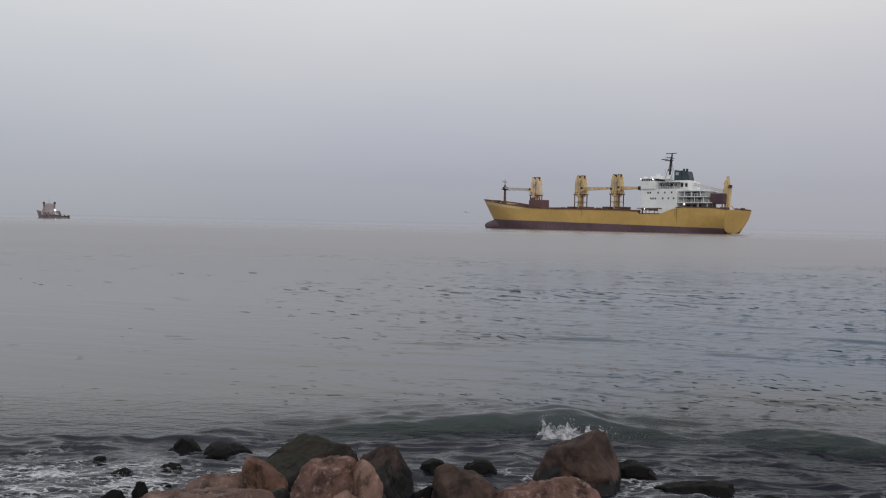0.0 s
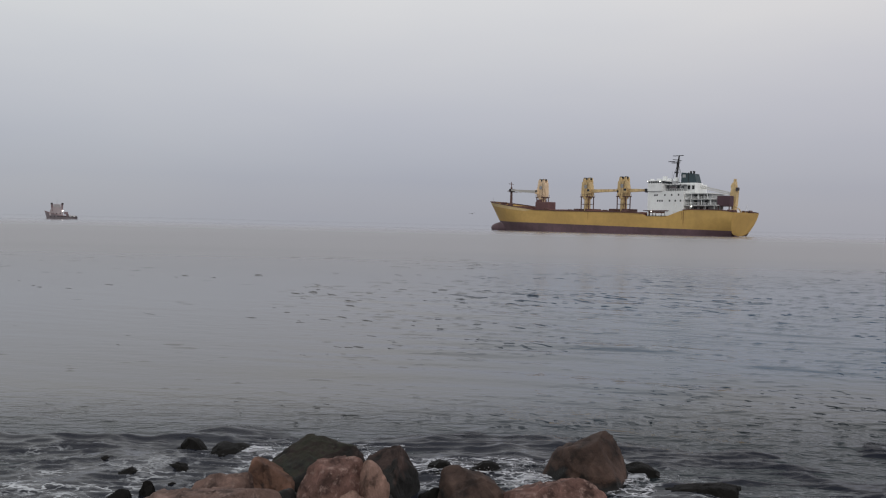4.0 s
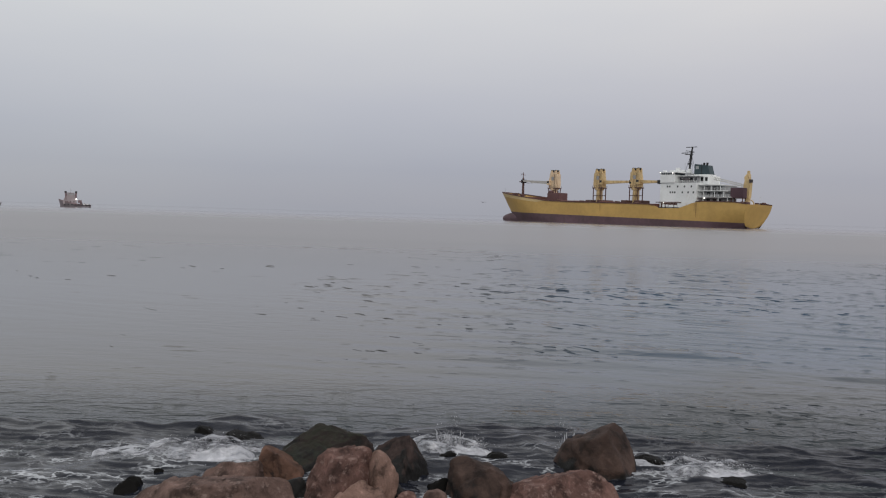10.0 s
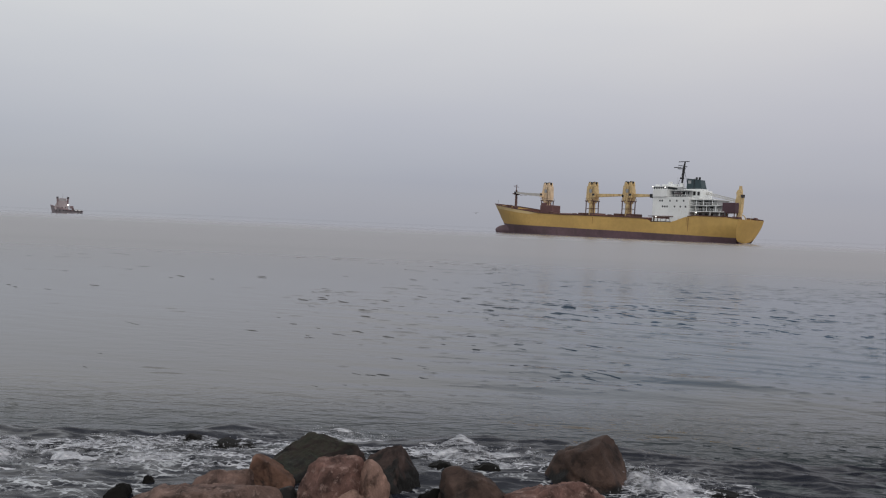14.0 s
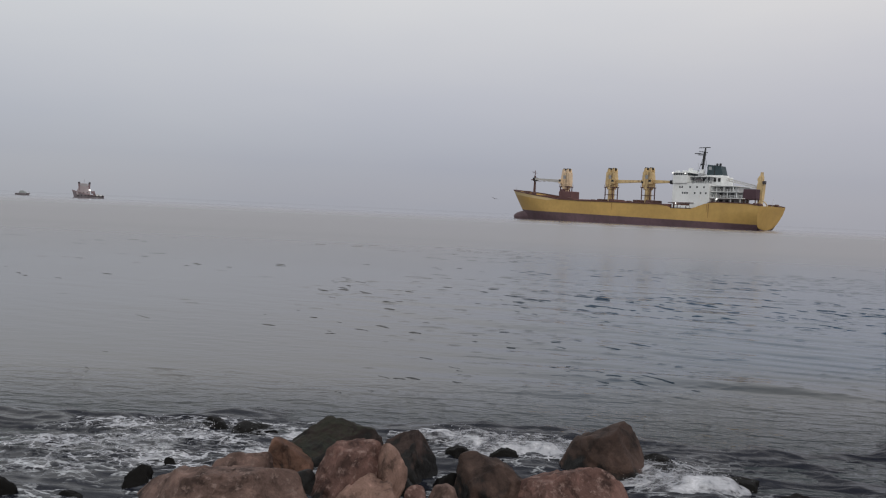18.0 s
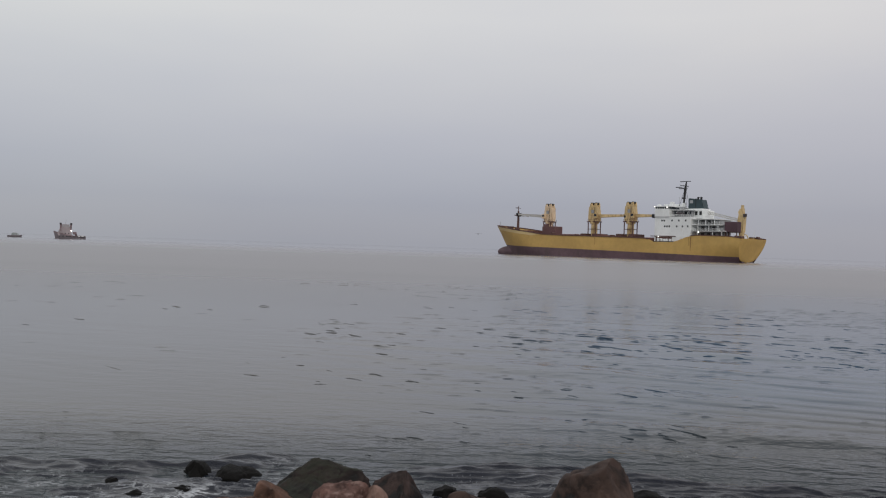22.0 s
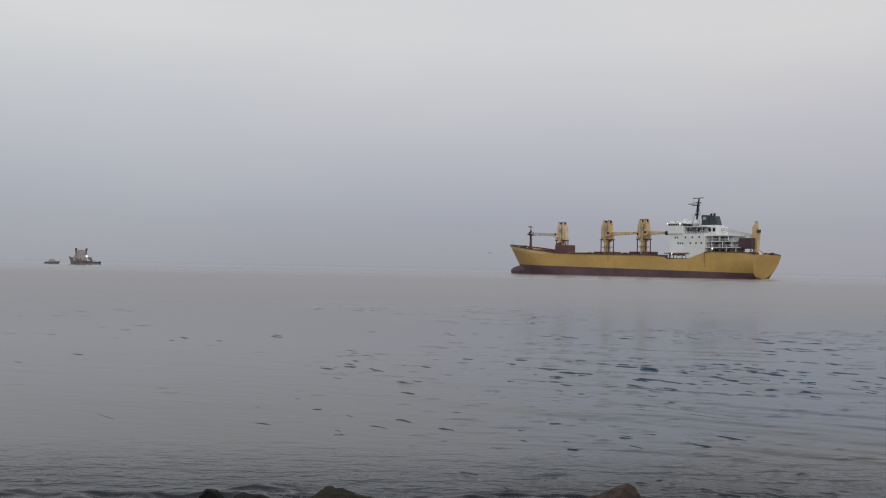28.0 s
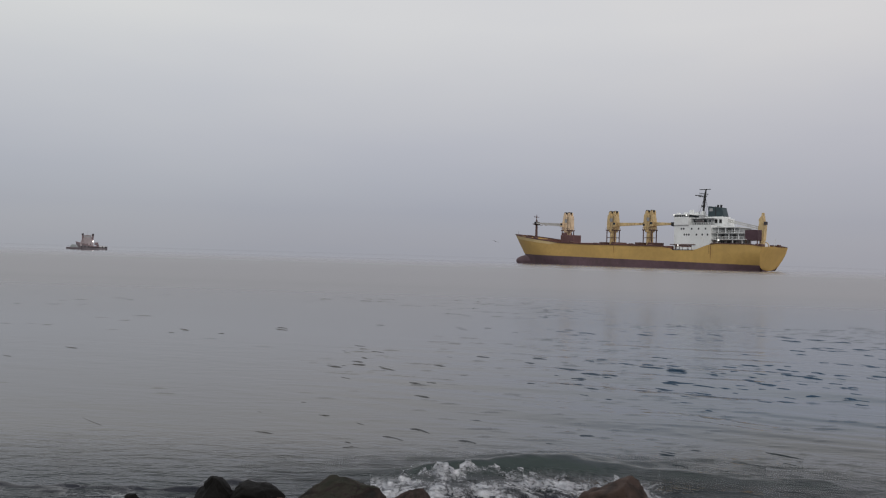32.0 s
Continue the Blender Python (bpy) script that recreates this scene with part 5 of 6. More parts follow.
def shaped_boulder(y, sy, outline, mat, seed, label="", cuts=8, rough=1.0, low=-0.4):
    """A quarried boulder: seen from the bank it fills an outline; its near side is split into flat faces, chipped and pitted."""
    r = random.Random(seed)
    x0, x1 = outline[0][0], outline[-1][0]
    closed = list(outline) + [(x1 + 0.02, low), (x0 - 0.02, low)]
    top = max(p[1] for p in outline)
    c = ((min(p[0] for p in outline) + max(p[0] for p in outline)) / 2, 0.35 * top + 0.3 * low)
    reach = outline_reach(closed, c)
    wide = max(p[0] for p in outline) - min(p[0] for p in outline)
    bm = B()
    bmesh.ops.create_icosphere(bm, subdivisions=6 if wide > 1.05 else 5, radius=1)
    D = np.array([v.co[:] for v in bm.verts])
    turn = np.degrees(np.arctan2(D[:, 2], D[:, 0])) % 360
    R = np.interp(turn, np.arange(361), np.append(reach, reach[0]))
    u = np.abs(D[:, 1])
    rho = (1 - np.minimum(u, 1) ** 2.4) ** (1 / 2.4)
    ring = np.maximum(1e-6, np.hypot(D[:, 0], D[:, 2]))
    P = np.stack([rho * R * D[:, 0] / ring, sy * np.sign(D[:, 1]) * u ** 0.85, rho * R * D[:, 2] / ring], -1)
    for i in range(cuts):
        n = np.array(Vector((r.gauss(0, 0.8), r.uniform(-1.2, -0.55), r.gauss(0.25, 0.55))).normalized())
        q = P @ n
        over = np.maximum(0, q - r.uniform(0.58, 0.86) * q.max())
        P -= over[:, None] * n[None, :] * 0.95
    P[:, 1] *= sy / max(0.6 * sy, -P[:, 1].min())
    off = Vector((seed * 3.7, seed * 1.3, seed * 2.1))
    for v, co, d in zip(bm.verts, P, D):
        q = Vector(co)
        chip = 0.0
        for sc, am in ((2.6, 0.10), (6.0, 0.10), (15.0, 0.08)):
            g = q * sc + off
            k = noise.voronoi(g)[1][0]
            chip += am / sc * (g - k).dot(noise.noise_vector(k * 5.3).normalized())
        n1 = max(-0.03, min(0.02, chip)) + 0.008 * noise.noise(q * 5 + off) + 0.006 * noise.noise(q * 26 + off) + 0.003 * noise.noise(q * 70 + off)
        n1 -= 0.010 * max(0.0, noise.noise(q * 17 + off * 2) - 0.3)
        v.co = q + Vector(d) * n1 * rough
    ob = part("boulder", bm, mat, None, smooth=True)
    ob.matrix_world = pose(c[0], y, c[1])
    return tagged(ob, label, "rock", "boulders along the shore")


shaped_boulder(8.67, 0.42, ((1.02, -0.10), (1.08, 0.11), (1.22, 0.36), (1.34, 0.44), (1.52, 0.475), (1.60, 0.51), (1.78, 0.59), (1.84, 0.57), (1.92, 0.49), (1.98, 0.32), (2.05, -0.05)), BROWN, 11, "large brown boulder with a dark wet foot standing in the surf", cuts=6)
shaped_boulder(8.13, 0.26, ((-0.84, 0.05), (-0.82, 0.30), (-0.77, 0.42), (-0.55, 0.545), (-0.44, 0.54), (-0.37, 0.51), (-0.23, 0.24), (-0.17, 0.07), (-0.24, -0.06)), DARK, 12, "dark brown boulder with a wet black lower side")
shaped_boulder(7.64, 0.26, ((-0.08, 0.03), (-0.03, 0.41), (0.04, 0.455), (0.12, 0.47), (0.28, 0.40), (0.40, 0.385), (0.50, 0.34), (0.63, 0.19), (0.60, 0.0)), BROWN, 13, "brown boulder with a dark wet flank beside the surf")
shaped_boulder(8.50, 0.34, ((-1.96, 0.05), (-1.87, 0.20), (-1.57, 0.42), (-1.52, 0.50), (-1.50, 0.555), (-1.44, 0.56), (-1.40, 0.515), (-1.12, 0.43), (-0.93, 0.40), (-0.83, 0.28), (-0.74, 0.05)), MOSS, 14, "dark peaked boulder with green algae on its top")
shaped_boulder(8.07, 0.24, ((-2.02, -0.06), (-1.97, 0.17), (-1.945, 0.34), (-1.90, 0.39), (-1.80, 0.33), (-1.53, 0.16), (-1.50, -0.05)), RUST, 15, "orange-brown wedge-shaped boulder leaning on its neighbours", cuts=4)
shaped_boulder(7.47, 0.30, ((-1.42, -0.05), (-1.37, 0.33), (-1.27, 0.47), (-1.17, 0.57), (-0.87, 0.59), (-0.77, 0.575), (-0.65, 0.35), (-0.57, -0.05)), PINK, 16, "large reddish-brown rough boulder with pale flecks", cuts=7)
shaped_boulder(7.50, 0.21, ((-0.82, 0.10), (-0.81, 0.44), (-0.77, 0.53), (-0.70, 0.545), (-0.64, 0.51), (-0.52, 0.39), (-0.51, 0.22), (-0.57, 0.05)), PALE, 17, "pale tan rounded boulder wedged against a reddish one", cuts=5)
shaped_boulder(7.16, 0.26, ((-1.22, -0.02), (-1.10, 0.17), (-0.88, 0.34), (-0.82, 0.37), (-0.75, 0.37), (-0.63, 0.28), (-0.55, 0.02)), PALE, 18, "pale tan low boulder with a rough top", cuts=6)
shaped_boulder(6.94, 0.42, ((-3.30, 0.0), (-2.94, 0.23), (-2.54, 0.365), (-2.20, 0.40), (-1.69, 0.42), (-1.34, 0.385), (-1.22, 0.02)), GREYROCK, 19, "broad flat reddish-grey boulder at the foot of the bank", cuts=9)
shaped_boulder(7.42, 0.22, ((-2.46, 0.02), (-2.30, 0.33), (-2.17, 0.385), (-1.82, 0.45), (-1.76, 0.40), (-1.72, 0.05)), GREYROCK, 37, "low reddish-grey slab behind the broad flat boulder", cuts=6)
shaped_boulder(7.48, 0.40, ((0.46, 0.0), (0.53, 0.22), (0.62, 0.285), (0.92, 0.355), (1.23, 0.415), (1.38, 0.39), (1.50, 0.335), (1.64, 0.05)), PINK, 20, "low rounded reddish boulder at the foot of the bank", cuts=9)
shaped_boulder(7.25, 0.16, ((-0.53, 0.0), (-0.49, 0.25), (-0.43, 0.295), (-0.34, 0.27), (-0.25, 0.02)), PINK, 21, "small reddish boulder wedged between larger ones", cuts=4)
shaped_boulder(7.20, 0.16, ((-0.34, 0.0), (-0.23, 0.27), (-0.13, 0.30), (-0.05, 0.26), (0.02, 0.02)), GREYROCK, 38, "small grey-brown boulder wedged between larger ones", cuts=4)
shaped_boulder(7.55, 0.18, ((-3.25, -0.04), (-3.18, 0.12), (-3.08, 0.20), (-3.01, 0.18), (-2.92, -0.04)), WET, 22, "small dark wet domed rock in the foam", cuts=3)
shaped_boulder(9.55, 0.24, ((-3.28, -0.05), (-3.19, 0.06), (-3.06, 0.15), (-2.96, 0.13), (-2.80, -0.05)), WET, 25, "low dark wet domed rock showing above the water", cuts=3)
shaped_boulder(9.48, 0.26, ((-2.80, -0.05), (-2.72, 0.09), (-2.62, 0.13), (-2.44, 0.11), (-2.30, 0.05), (-2.16, -0.06)), WET, 26, "long low dark wet rock showing above the water", cuts=4)
shaped_boulder(9.05, 0.26, ((1.98, -0.05), (2.05, 0.08), (2.18, 0.13), (2.32, 0.10), (2.42, 0.05), (2.52, -0.06)), WET, 32, "dark wet rock behind the large brown boulder", cuts=4)
shaped_boulder(8.93, 0.20, ((-0.25, -0.05), (-0.18, 0.13), (-0.05, 0.185), (0.08, 0.14), (0.18, -0.05)), WET, 29, "dark wet rock in the gap between boulders", cuts=4)
shaped_boulder(8.95, 0.20, ((0.24, -0.05), (0.32, 0.10), (0.44, 0.16), (0.60, 0.13), (0.72, -0.05)), WET, 30, "dark wet rock in the gap between boulders", cuts=4)
shaped_boulder(8.45, 0.30, ((2.12, -0.06), (2.35, 0.04), (2.70, 0.09), (2.96, 0.11), (3.20, 0.06), (3.46, -0.06)), WET, 33, "long dark wet ledge just above the water", cuts=8)
shaped_boulder(8.80, 0.18, ((-3.12, -0.05), (-3.05, 0.06), (-2.95, 0.10), (-2.84, 0.07), (-2.76, -0.05)), WET, 45, "low dark wet rock awash in the foam", cuts=3)
shaped_boulder(8.62, 0.16, ((-3.56, -0.05), (-3.48, 0.05), (-3.38, 0.09), (-3.28, 0.05), (-3.20, -0.05)), WET, 46, "low dark wet rock awash in the foam", cuts=3)
boulder(-4.15, 7.00, 0.22, 0.17, 0.22, WET, 23, lean=0.00, taper=0.10, label="dark greenish wet rock washed by foam")
boulder(-3.57, 7.15, 0.17, 0.14, 0.08, WET, 24, lean=0.00, taper=0.10, label="small dark wet rock nearly covered by water")
boulder(-2.95, 7.96, 0.08, 0.07, 0.17, WET, 27, lean=0.00, taper=0.10, label="small dark wet rock in the foam")
boulder(-2.80, 8.24, 0.07, 0.06, 0.07, WET, 28, lean=0.00, taper=0.10, label="small dark wet rock in the foam")
boulder(3.36, 8.15, 0.38, 0.26, 0.09, WET, 36, cuts=7, lean=0.10, taper=0.10, label="dark wet ledge just above the water")
boulder(-3.17, 7.85, 0.15, 0.12, 0.09, WET, 34, lean=0.00, taper=0.10, label="small dark wet rock nearly covered by water")
boulder(-3.83, 9.10, 0.12, 0.10, 0.07, WET, 35, lean=0.00, taper=0.10, label="low dark wet rock showing above the water")
boulder(-0.12, 7.90, 0.20, 0.18, 0.20, WET, 41, lean=0.00, taper=0.15, label="dark wet rock wedged low between two boulders")
boulder(0.72, 7.85, 0.22, 0.18, 0.18, WET, 42, lean=0.05, taper=0.15, label="dark wet rock wedged low between two boulders")
boulder(-1.50, 7.62, 0.24, 0.2, 0.24, DARK, 43, lean=0.00, taper=0.15, label="dark brown rock filling the gap between boulders")
boulder(-0.55, 7.62, 0.22, 0.2, 0.22, DARK, 44, lean=0.00, taper=0.15, label="dark brown rock filling the gap between boulders")

# ------------------------------------------------ breaking waves and white water


def breaker_mesh(length, height, seed):
    """One swell crest: gentle back, steep shoreward face, height fading to both ends. y points seaward."""
    u = np.linspace(-1, 1, 180)
    v = np.linspace(-1, 1, 120)
    U, Vv = np.meshgrid(u, v)
    crest = 0.30 * (lattice_noise(U * length / 2.2 + 30, U * 0 + seed + 7.5, seed + 52) - 0.5) + 0.35 * np.sin(U * 2.1 + seed) + 0.12 * np.sin(U * 6.3 + seed * 2) + 0.6 * U * U
    long = U * length / 2
    env = height * np.exp(-(U / 0.48) ** 2)

    def crest_height(k):
        return env * (0.45 + 0.42 * lattice_noise(long / 0.85 + 30, U * 0 + seed + 3.5, seed + 50 + k) + 0.20 * lattice_noise(long / 0.27 + 30, U * 0 + seed + 3.5, seed + 55 + k))

    def ridge(v0, fore, aft):
        d = Vv - v0 - 0.06 * np.sin(long * (1.3 + v0) + seed + 9 * v0)
        return np.exp(-(np.sqrt(d * d + 0.0009) - 0.03) / np.where(d < 0, fore, aft))

    H = crest_height(0)
    prof = ridge(0.0, 0.12, 0.22)
    swell = 0.36 * crest_height(1) * ridge(0.30, 0.08, 0.13) + 0.28 * crest_height(2) * ridge(0.56, 0.07, 0.11) + 0.20 * crest_height(3) * ridge(0.80, 0.06, 0.08)
    lip = -0.10 * height * np.exp(-((Vv + 0.04) / 0.12) ** 2) * 4
    X = U * length / 2 + 0.05 * np.sin(Vv * 9 + U * 8)
    Y = Vv * 2.0 + crest + lip * H / height
    chop = 0.055 * (lattice_noise(X / 0.6 + 60, Y / 0.15 + 60, seed + 40) - 0.5) + 0.026 * (lattice_noise(X / 0.24 + 60, Y / 0.09 + 60, seed + 41) - 0.5) + 0.15 * (lattice_noise(X / 1.2 + 60, Y / 0.38 + 60, seed + 42) - 0.5) * np.clip(1 - np.abs(Vv), 0, 1)
    rim = np.maximum(np.abs(U), np.abs(Vv)) ** 3
    Z = H * prof + swell - 0.09 + chop - 0.14 * rim
    return np.stack([X, Y, Z], -1), H, crest


def foam_lumps(name, parent, place, count, seed, spread, big, label="", mat=None):
    """A froth of many small rounded lumps scattered round the line that place(q) gives."""
    r = random.Random(seed)
    base = B()
    bmesh.ops.create_icosphere(base, subdivisions=1, radius=1)
    bv = np.array([v.co[:] for v in base.verts])
    bf = np.array([[v.index for v in f.verts] for f in base.faces])
    base.free()
    V, F = [], []
    for i in range(count):
        c = Vector(place(r.random(), r))
        s = big * (0.25 + 0.75 * r.random() ** 3)
        c += Vector((r.gauss(0, spread[0]), r.gauss(0, spread[1]), abs(r.gauss(0, spread[2]))))
        m = np.array(Euler((r.uniform(0, 6), r.uniform(0, 6), r.uniform(0, 6))).to_matrix())
        V.append((bv * np.array([1.0, 0.8, 0.6]) * s * np.array([[r.uniform(0.8, 1.2)] for _ in bv])) @ m.T + np.array(c))
        F.append(bf + i * len(bv))
    me = bpy.data.meshes.new(name)
    me.from_pydata(np.concatenate(V).tolist(), [], np.concatenate(F).tolist())
    me.polygons.foreach_set("use_smooth", [True] * len(me.polygons))
    me.materials.append(mat or FOAM)
    ob = new(name, me)
    if parent:
        ob.parent = parent
    if label:
        ob["label"] = label
    return ob


def breaking_wave(length, height, seed, foam_from, foam_to):
    V, H, crest = breaker_mesh(length * 1.5, height, seed)
    foam_from, foam_to = 0.5 + (foam_from - 0.5) / 1.5, 0.5 + (foam_to - 0.5) / 1.5
    ob = tagged(new("breaking_wave"), "low green wave curling over with white foam on its crest", "wave", "waves breaking on the shore")
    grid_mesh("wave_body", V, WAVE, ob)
    mid = 59

    def line(q, r):
        i = int((foam_from + (foam_to - foam_from) * q) * 179)
        j = int(mid - 3 - abs(r.gauss(0, 7)))
        return V[max(0, j), i] + np.array([0, 0, 0.0])

    i0, i1 = int(foam_from * 179), int(foam_to * 179)
    jj = np.linspace(33, 59, 36).astype(int)
    ii = np.linspace(i0, i1, 110).astype(int)
    P = V[np.ix_(jj, ii)].copy()
    A, Bq = np.linspace(0, 1, 110)[None, :], np.linspace(0, 1, 36)[:, None]
    rag = np.array([[noise.noise(Vector((a * length * 3.0, b * 2.5, seed * 3.3))) + 0.6 * noise.noise(Vector((a * length * 8, b * 7, seed))) for a in A[0]] for b in Bq[:, 0]])
    bulge = np.sin(np.pi * A) ** 0.4 * np.sin(np.pi * np.clip(Bq * 1.05, 0, 1)) ** 0.7
    cover = np.tanh(2.2 * (1.5 * bulge - 0.75 + 1.3 * rag))
    P[..., 2] += 0.038 * cover + 0.022 * rag * bulge - 0.012
    P[..., 1] -= 0.05 * bulge
    fo = grid_mesh("foam_crest", P, FOAM_CREST, ob, label="white froth tumbling down the wave's face")
    foam_lumps("spray", fo, line, 420, seed, (0.05, 0.05, 0.04), 0.008)["kind"] = "stuff"
    return ob, fo


def white_water(w, d, seed, rise, mat=None):
    """A sheet of foam washing in: uneven, thin at its edges, open lace."""
    u, v = np.linspace(-1, 1, 90), np.linspace(-1, 1, 50)
    U, Vv = np.meshgrid(u, v)
    n1 = np.array([[noise.noise(Vector((a * w * 1.2, b * d * 1.6, seed))) + 0.5 * noise.noise(Vector((a * w * 3.3, b * d * 3.6, seed + 5))) for a in u] for b in v])
    edge = np.clip(1.15 - U ** 2 - Vv ** 2 + 0.5 * n1, -0.3, 1)
    Z = rise * (edge * 0.75 + 0.30 * n1 * np.clip(edge, 0, 1)) - 0.02
    sheet = tagged(new("surf_foam"), "patch of white foam washing between the boulders", "foam", "foam in the surf")
    grid_mesh("foam_sheet", np.stack([U * w / 2, Vv * d / 2, Z], -1), mat or FOAM_LACE, sheet)
    z0 = Z

    def spot(q, r):
        i, jj = min(89, max(0, int(45 + r.gauss(0, 18)))), min(49, max(0, int(25 + r.gauss(0, 9))))
        return (u[i] * w / 2, v[jj] * d / 2, z0[jj, i])

    foam_lumps("froth", sheet, spot, 420, int(seed * 10) + 3, (0.10, 0.07, 0.025), 0.0075)["kind"] = "stuff"
    return sheet


def build_surf():
    """Choppy dark water that slops about the boulders; its rim dips under the sea."""
    xs, ys = np.linspace(-7.5, 7.5, 520), np.linspace(6.0, 12.8, 270)
    Y, X = np.meshgrid(ys, xs, indexing="ij")
    z = np.zeros_like(X)
    for k, (lx, ly, amp) in enumerate(((0.80, 0.20, 0.038), (0.42, 0.12, 0.022), (1.7, 0.60, 0.045), (0.22, 0.07, 0.008))):
        z += amp * (1 - np.abs(2 * lattice_noise(X / lx + 0.2 * Y / lx + 70, Y / ly + 50, k + 20) - 1)) ** 1.6
    z += 0.05 * (lattice_noise(X / 1.6 + 20, Y / 1.1 + 20, 30) - 0.5)
    outer = 10.75 + 0.9 * (lattice_noise(X / 1.3 + 10, Y * 0 + 3, 31) - 0.5) - 0.010 * X * X + 0.12 * np.clip(X - 1, 0, 4) + 0.35 * lattice_noise(X / 0.4 + 10, Y * 0 + 5, 32)
    rim = np.clip((outer - Y) / 0.9, -1, 1)
    rim = np.where(rim < 0, rim * 1.2, rim)
    fall = np.clip((7.4 - np.abs(X)) / 1.5, 0, 1)
    z = 1.1 * z * np.clip(rim + 0.15, 0, 1) * fall - 0.02 - 0.16 * np.clip(1 - rim, 0, 2) * 0.5 - 0.3 * (1 - fall)
    return grid_mesh("surf_water", np.stack([X, Y, z], -1), SURF)


surf = tagged(build_surf(), "dark choppy surf water slopping round the boulders", "water", kind="structure")

# ------------------------------------------------ what moves


def motions():
    # the sea runs in towards the shore and heaves with the swell
    tide = ((0, -0.05), (1, 0.03), (2, 0.0), (3.5, -0.02), (6, -0.03), (8, -0.03), (9, 0.0), (10, 0.05), (11, -0.05), (12, -0.04), (13, 0.05), (14.5, 0.0), (16.5, 0.05),
            (17.5, 0.02), (19, -0.02), (20.5, -0.03), (22, 0.0), (24, 0.0), (28, -0.04), (30, -0.05), (31, -0.10), (32, -0.13))
    level = lambda t: float(np.interp(t, [a for a, _ in tide], [b for _, b in tide]))
    rows = []
    t = 0.0
    while t <= 32.01:
        rows.append((t, pose(0.08 * t, -0.35 * t, level(t) + 0.01 * math.sin(2.4 * t))))
        t += 0.5
    walk(sea, rows)

    rows = []
    t = 0.0
    while t <= 32.01:
        rows.append((t, pose(0.25 * math.sin(t * 0.9) + 0.1 * math.sin(t * 2.3), 0.30 * math.sin(t * 1.55 + 0.6), level(t) + 0.02 * math.sin(t * 1.9 + 0.8) + 0.012 * math.sin(t * 2.9))))
        t += 0.5
    walk(surf, rows)

    # the launch passes behind the tug's bow
    boat_rows = []
    for t, k in ((0, -0.598), (7, -0.5887), (10.5, -0.5828), (14.5, -0.5747), (17.5, -0.5670), (20, -0.5585), (22.5, -0.5485), (24.5, -0.5405), (26.5, -0.5317), (28, -0.5235), (30, -0.5147), (32, -0.5045)):
        y = 620.0
        boat_rows.append((t, pose(k * y, y, 0.05, 0, 0, 2 if t < 24 else 14)))
    walk(launch, boat_rows)

    # the bird hangs almost still in the wind
    walk(gull, [(t, pose(a * 180, 180, 2.8 + b * 180, r, 0, 112)) for t, a, b, r in
                ((0, 0.0276, 0.0124, 12), (4, 0.0272, 0.013, -6), (8, 0.0266, 0.0145, 8), (12, 0.0261, 0.0158, -10), (16, 0.0264, 0.0162, 6),
                 (19, 0.0265, 0.0169, 14), (24, 0.0257, 0.0175, -5), (28, 0.0251, 0.018, 9), (32, 0.0249, 0.0193, 12))])

    # waves: rise out of the swell, run in, break and sink
    for wave, foam, t0, x, y_break, turn, up in BREAKERS:
        def at(dt, dy, dz):
            return (t0 + dt, pose(x, y_break + dy, dz + level(t0 + dt), 0, 0, turn))
        keys = [at(-4.0, 6.2, -0.62), at(-2.2, 3.3, -0.40), at(-1.4, 1.8, up - 0.42), at(-0.7, 0.8, up - 0.17), at(0.0, 0.0, up), at(0.7, -0.9, -0.06), at(1.5, -1.6, -0.30), at(2.6, -2.2, -0.75)]
        keys = [k for k in keys if 0 < k[0] < 32] or keys
        if keys[0][0] > 0:
            f = at(-t0, max(0, min(6.4, t0 * 1.55)), -0.7 if t0 > 3 else (up if t0 < 1.0 else -0.4))
            keys = [(0.0, f[1])] + keys
        if keys[-1][0] < 32:
            keys.append((32.0, keys[-1][1]) if t0 + 2.6 < 32 else at(32 - t0, -1.3 * (32 - t0), up - 0.1 * (32 - t0)))
        walk(wave, keys)
        fk = [(-3.0, -0.30), (-0.5, -0.16), (-0.05, 0.0), (2.0, 0.02)]
        fr = [(max(0.0, t0 + a), pose(0, -0.02, b)) for a, b in fk if 0 < t0 + a < 32]
        fr = [(0.0, pose(0, -0.02, -0.30 if t0 > 1 else 0.0))] + fr + [(32.0, pose(0, -0.02, 0.02 if t0 + 2 < 32 else 0.0))]
        walk(foam, fr)

    # spray thrown up where a wave strikes a boulder
    for ob, t0, x, y, reach in SPLASHES:
        keys = [(0.0, pose(x, y + 0.2, -0.9)), (t0 - 0.45, pose(x, y + 0.15, -0.8)), (t0 - 0.15, pose(x, y, -0.2 * reach)), (t0 + 0.1, pose(x, y, 0.02)), (t0 + 0.35, pose(x, y - 0.03, -0.12)), (t0 + 0.75, pose(x, y - 0.05, -0.8)), (32.0, pose(x, y, -0.9))]
        if t0 < 0.5:
            keys = [(0.0, pose(x, y, 0.02)), (0.5, pose(x, y - 0.6, -0.1)), (1.1, pose(x, y - 1.0, -0.8)), (32.0, pose(x, y, -0.9))]
        walk(ob, keys)

    # white water: washes in after each wave and drains away
    for sheet, t0, x, y, turn, hold in WASHES:
        def at(dt, dx, dy, dz, x=x, y=y, turn=turn, t0=t0):
            return (t0 + dt, pose(x + dx, y + dy, dz, 0, 0, turn))
        keys = [at(-1.4, 0, 0.9, -0.42), at(-0.5, 0, 0.5, -0.08), at(0.0, 0, 0.15, 0.08), at(hold * 0.5, 0.05, -0.15, 0.09), at(hold, 0.02, 0.1, 0.03), at(hold + 1.2, 0, 0.35, -0.22), at(hold + 2.4, 0, 0.5, -0.45)]
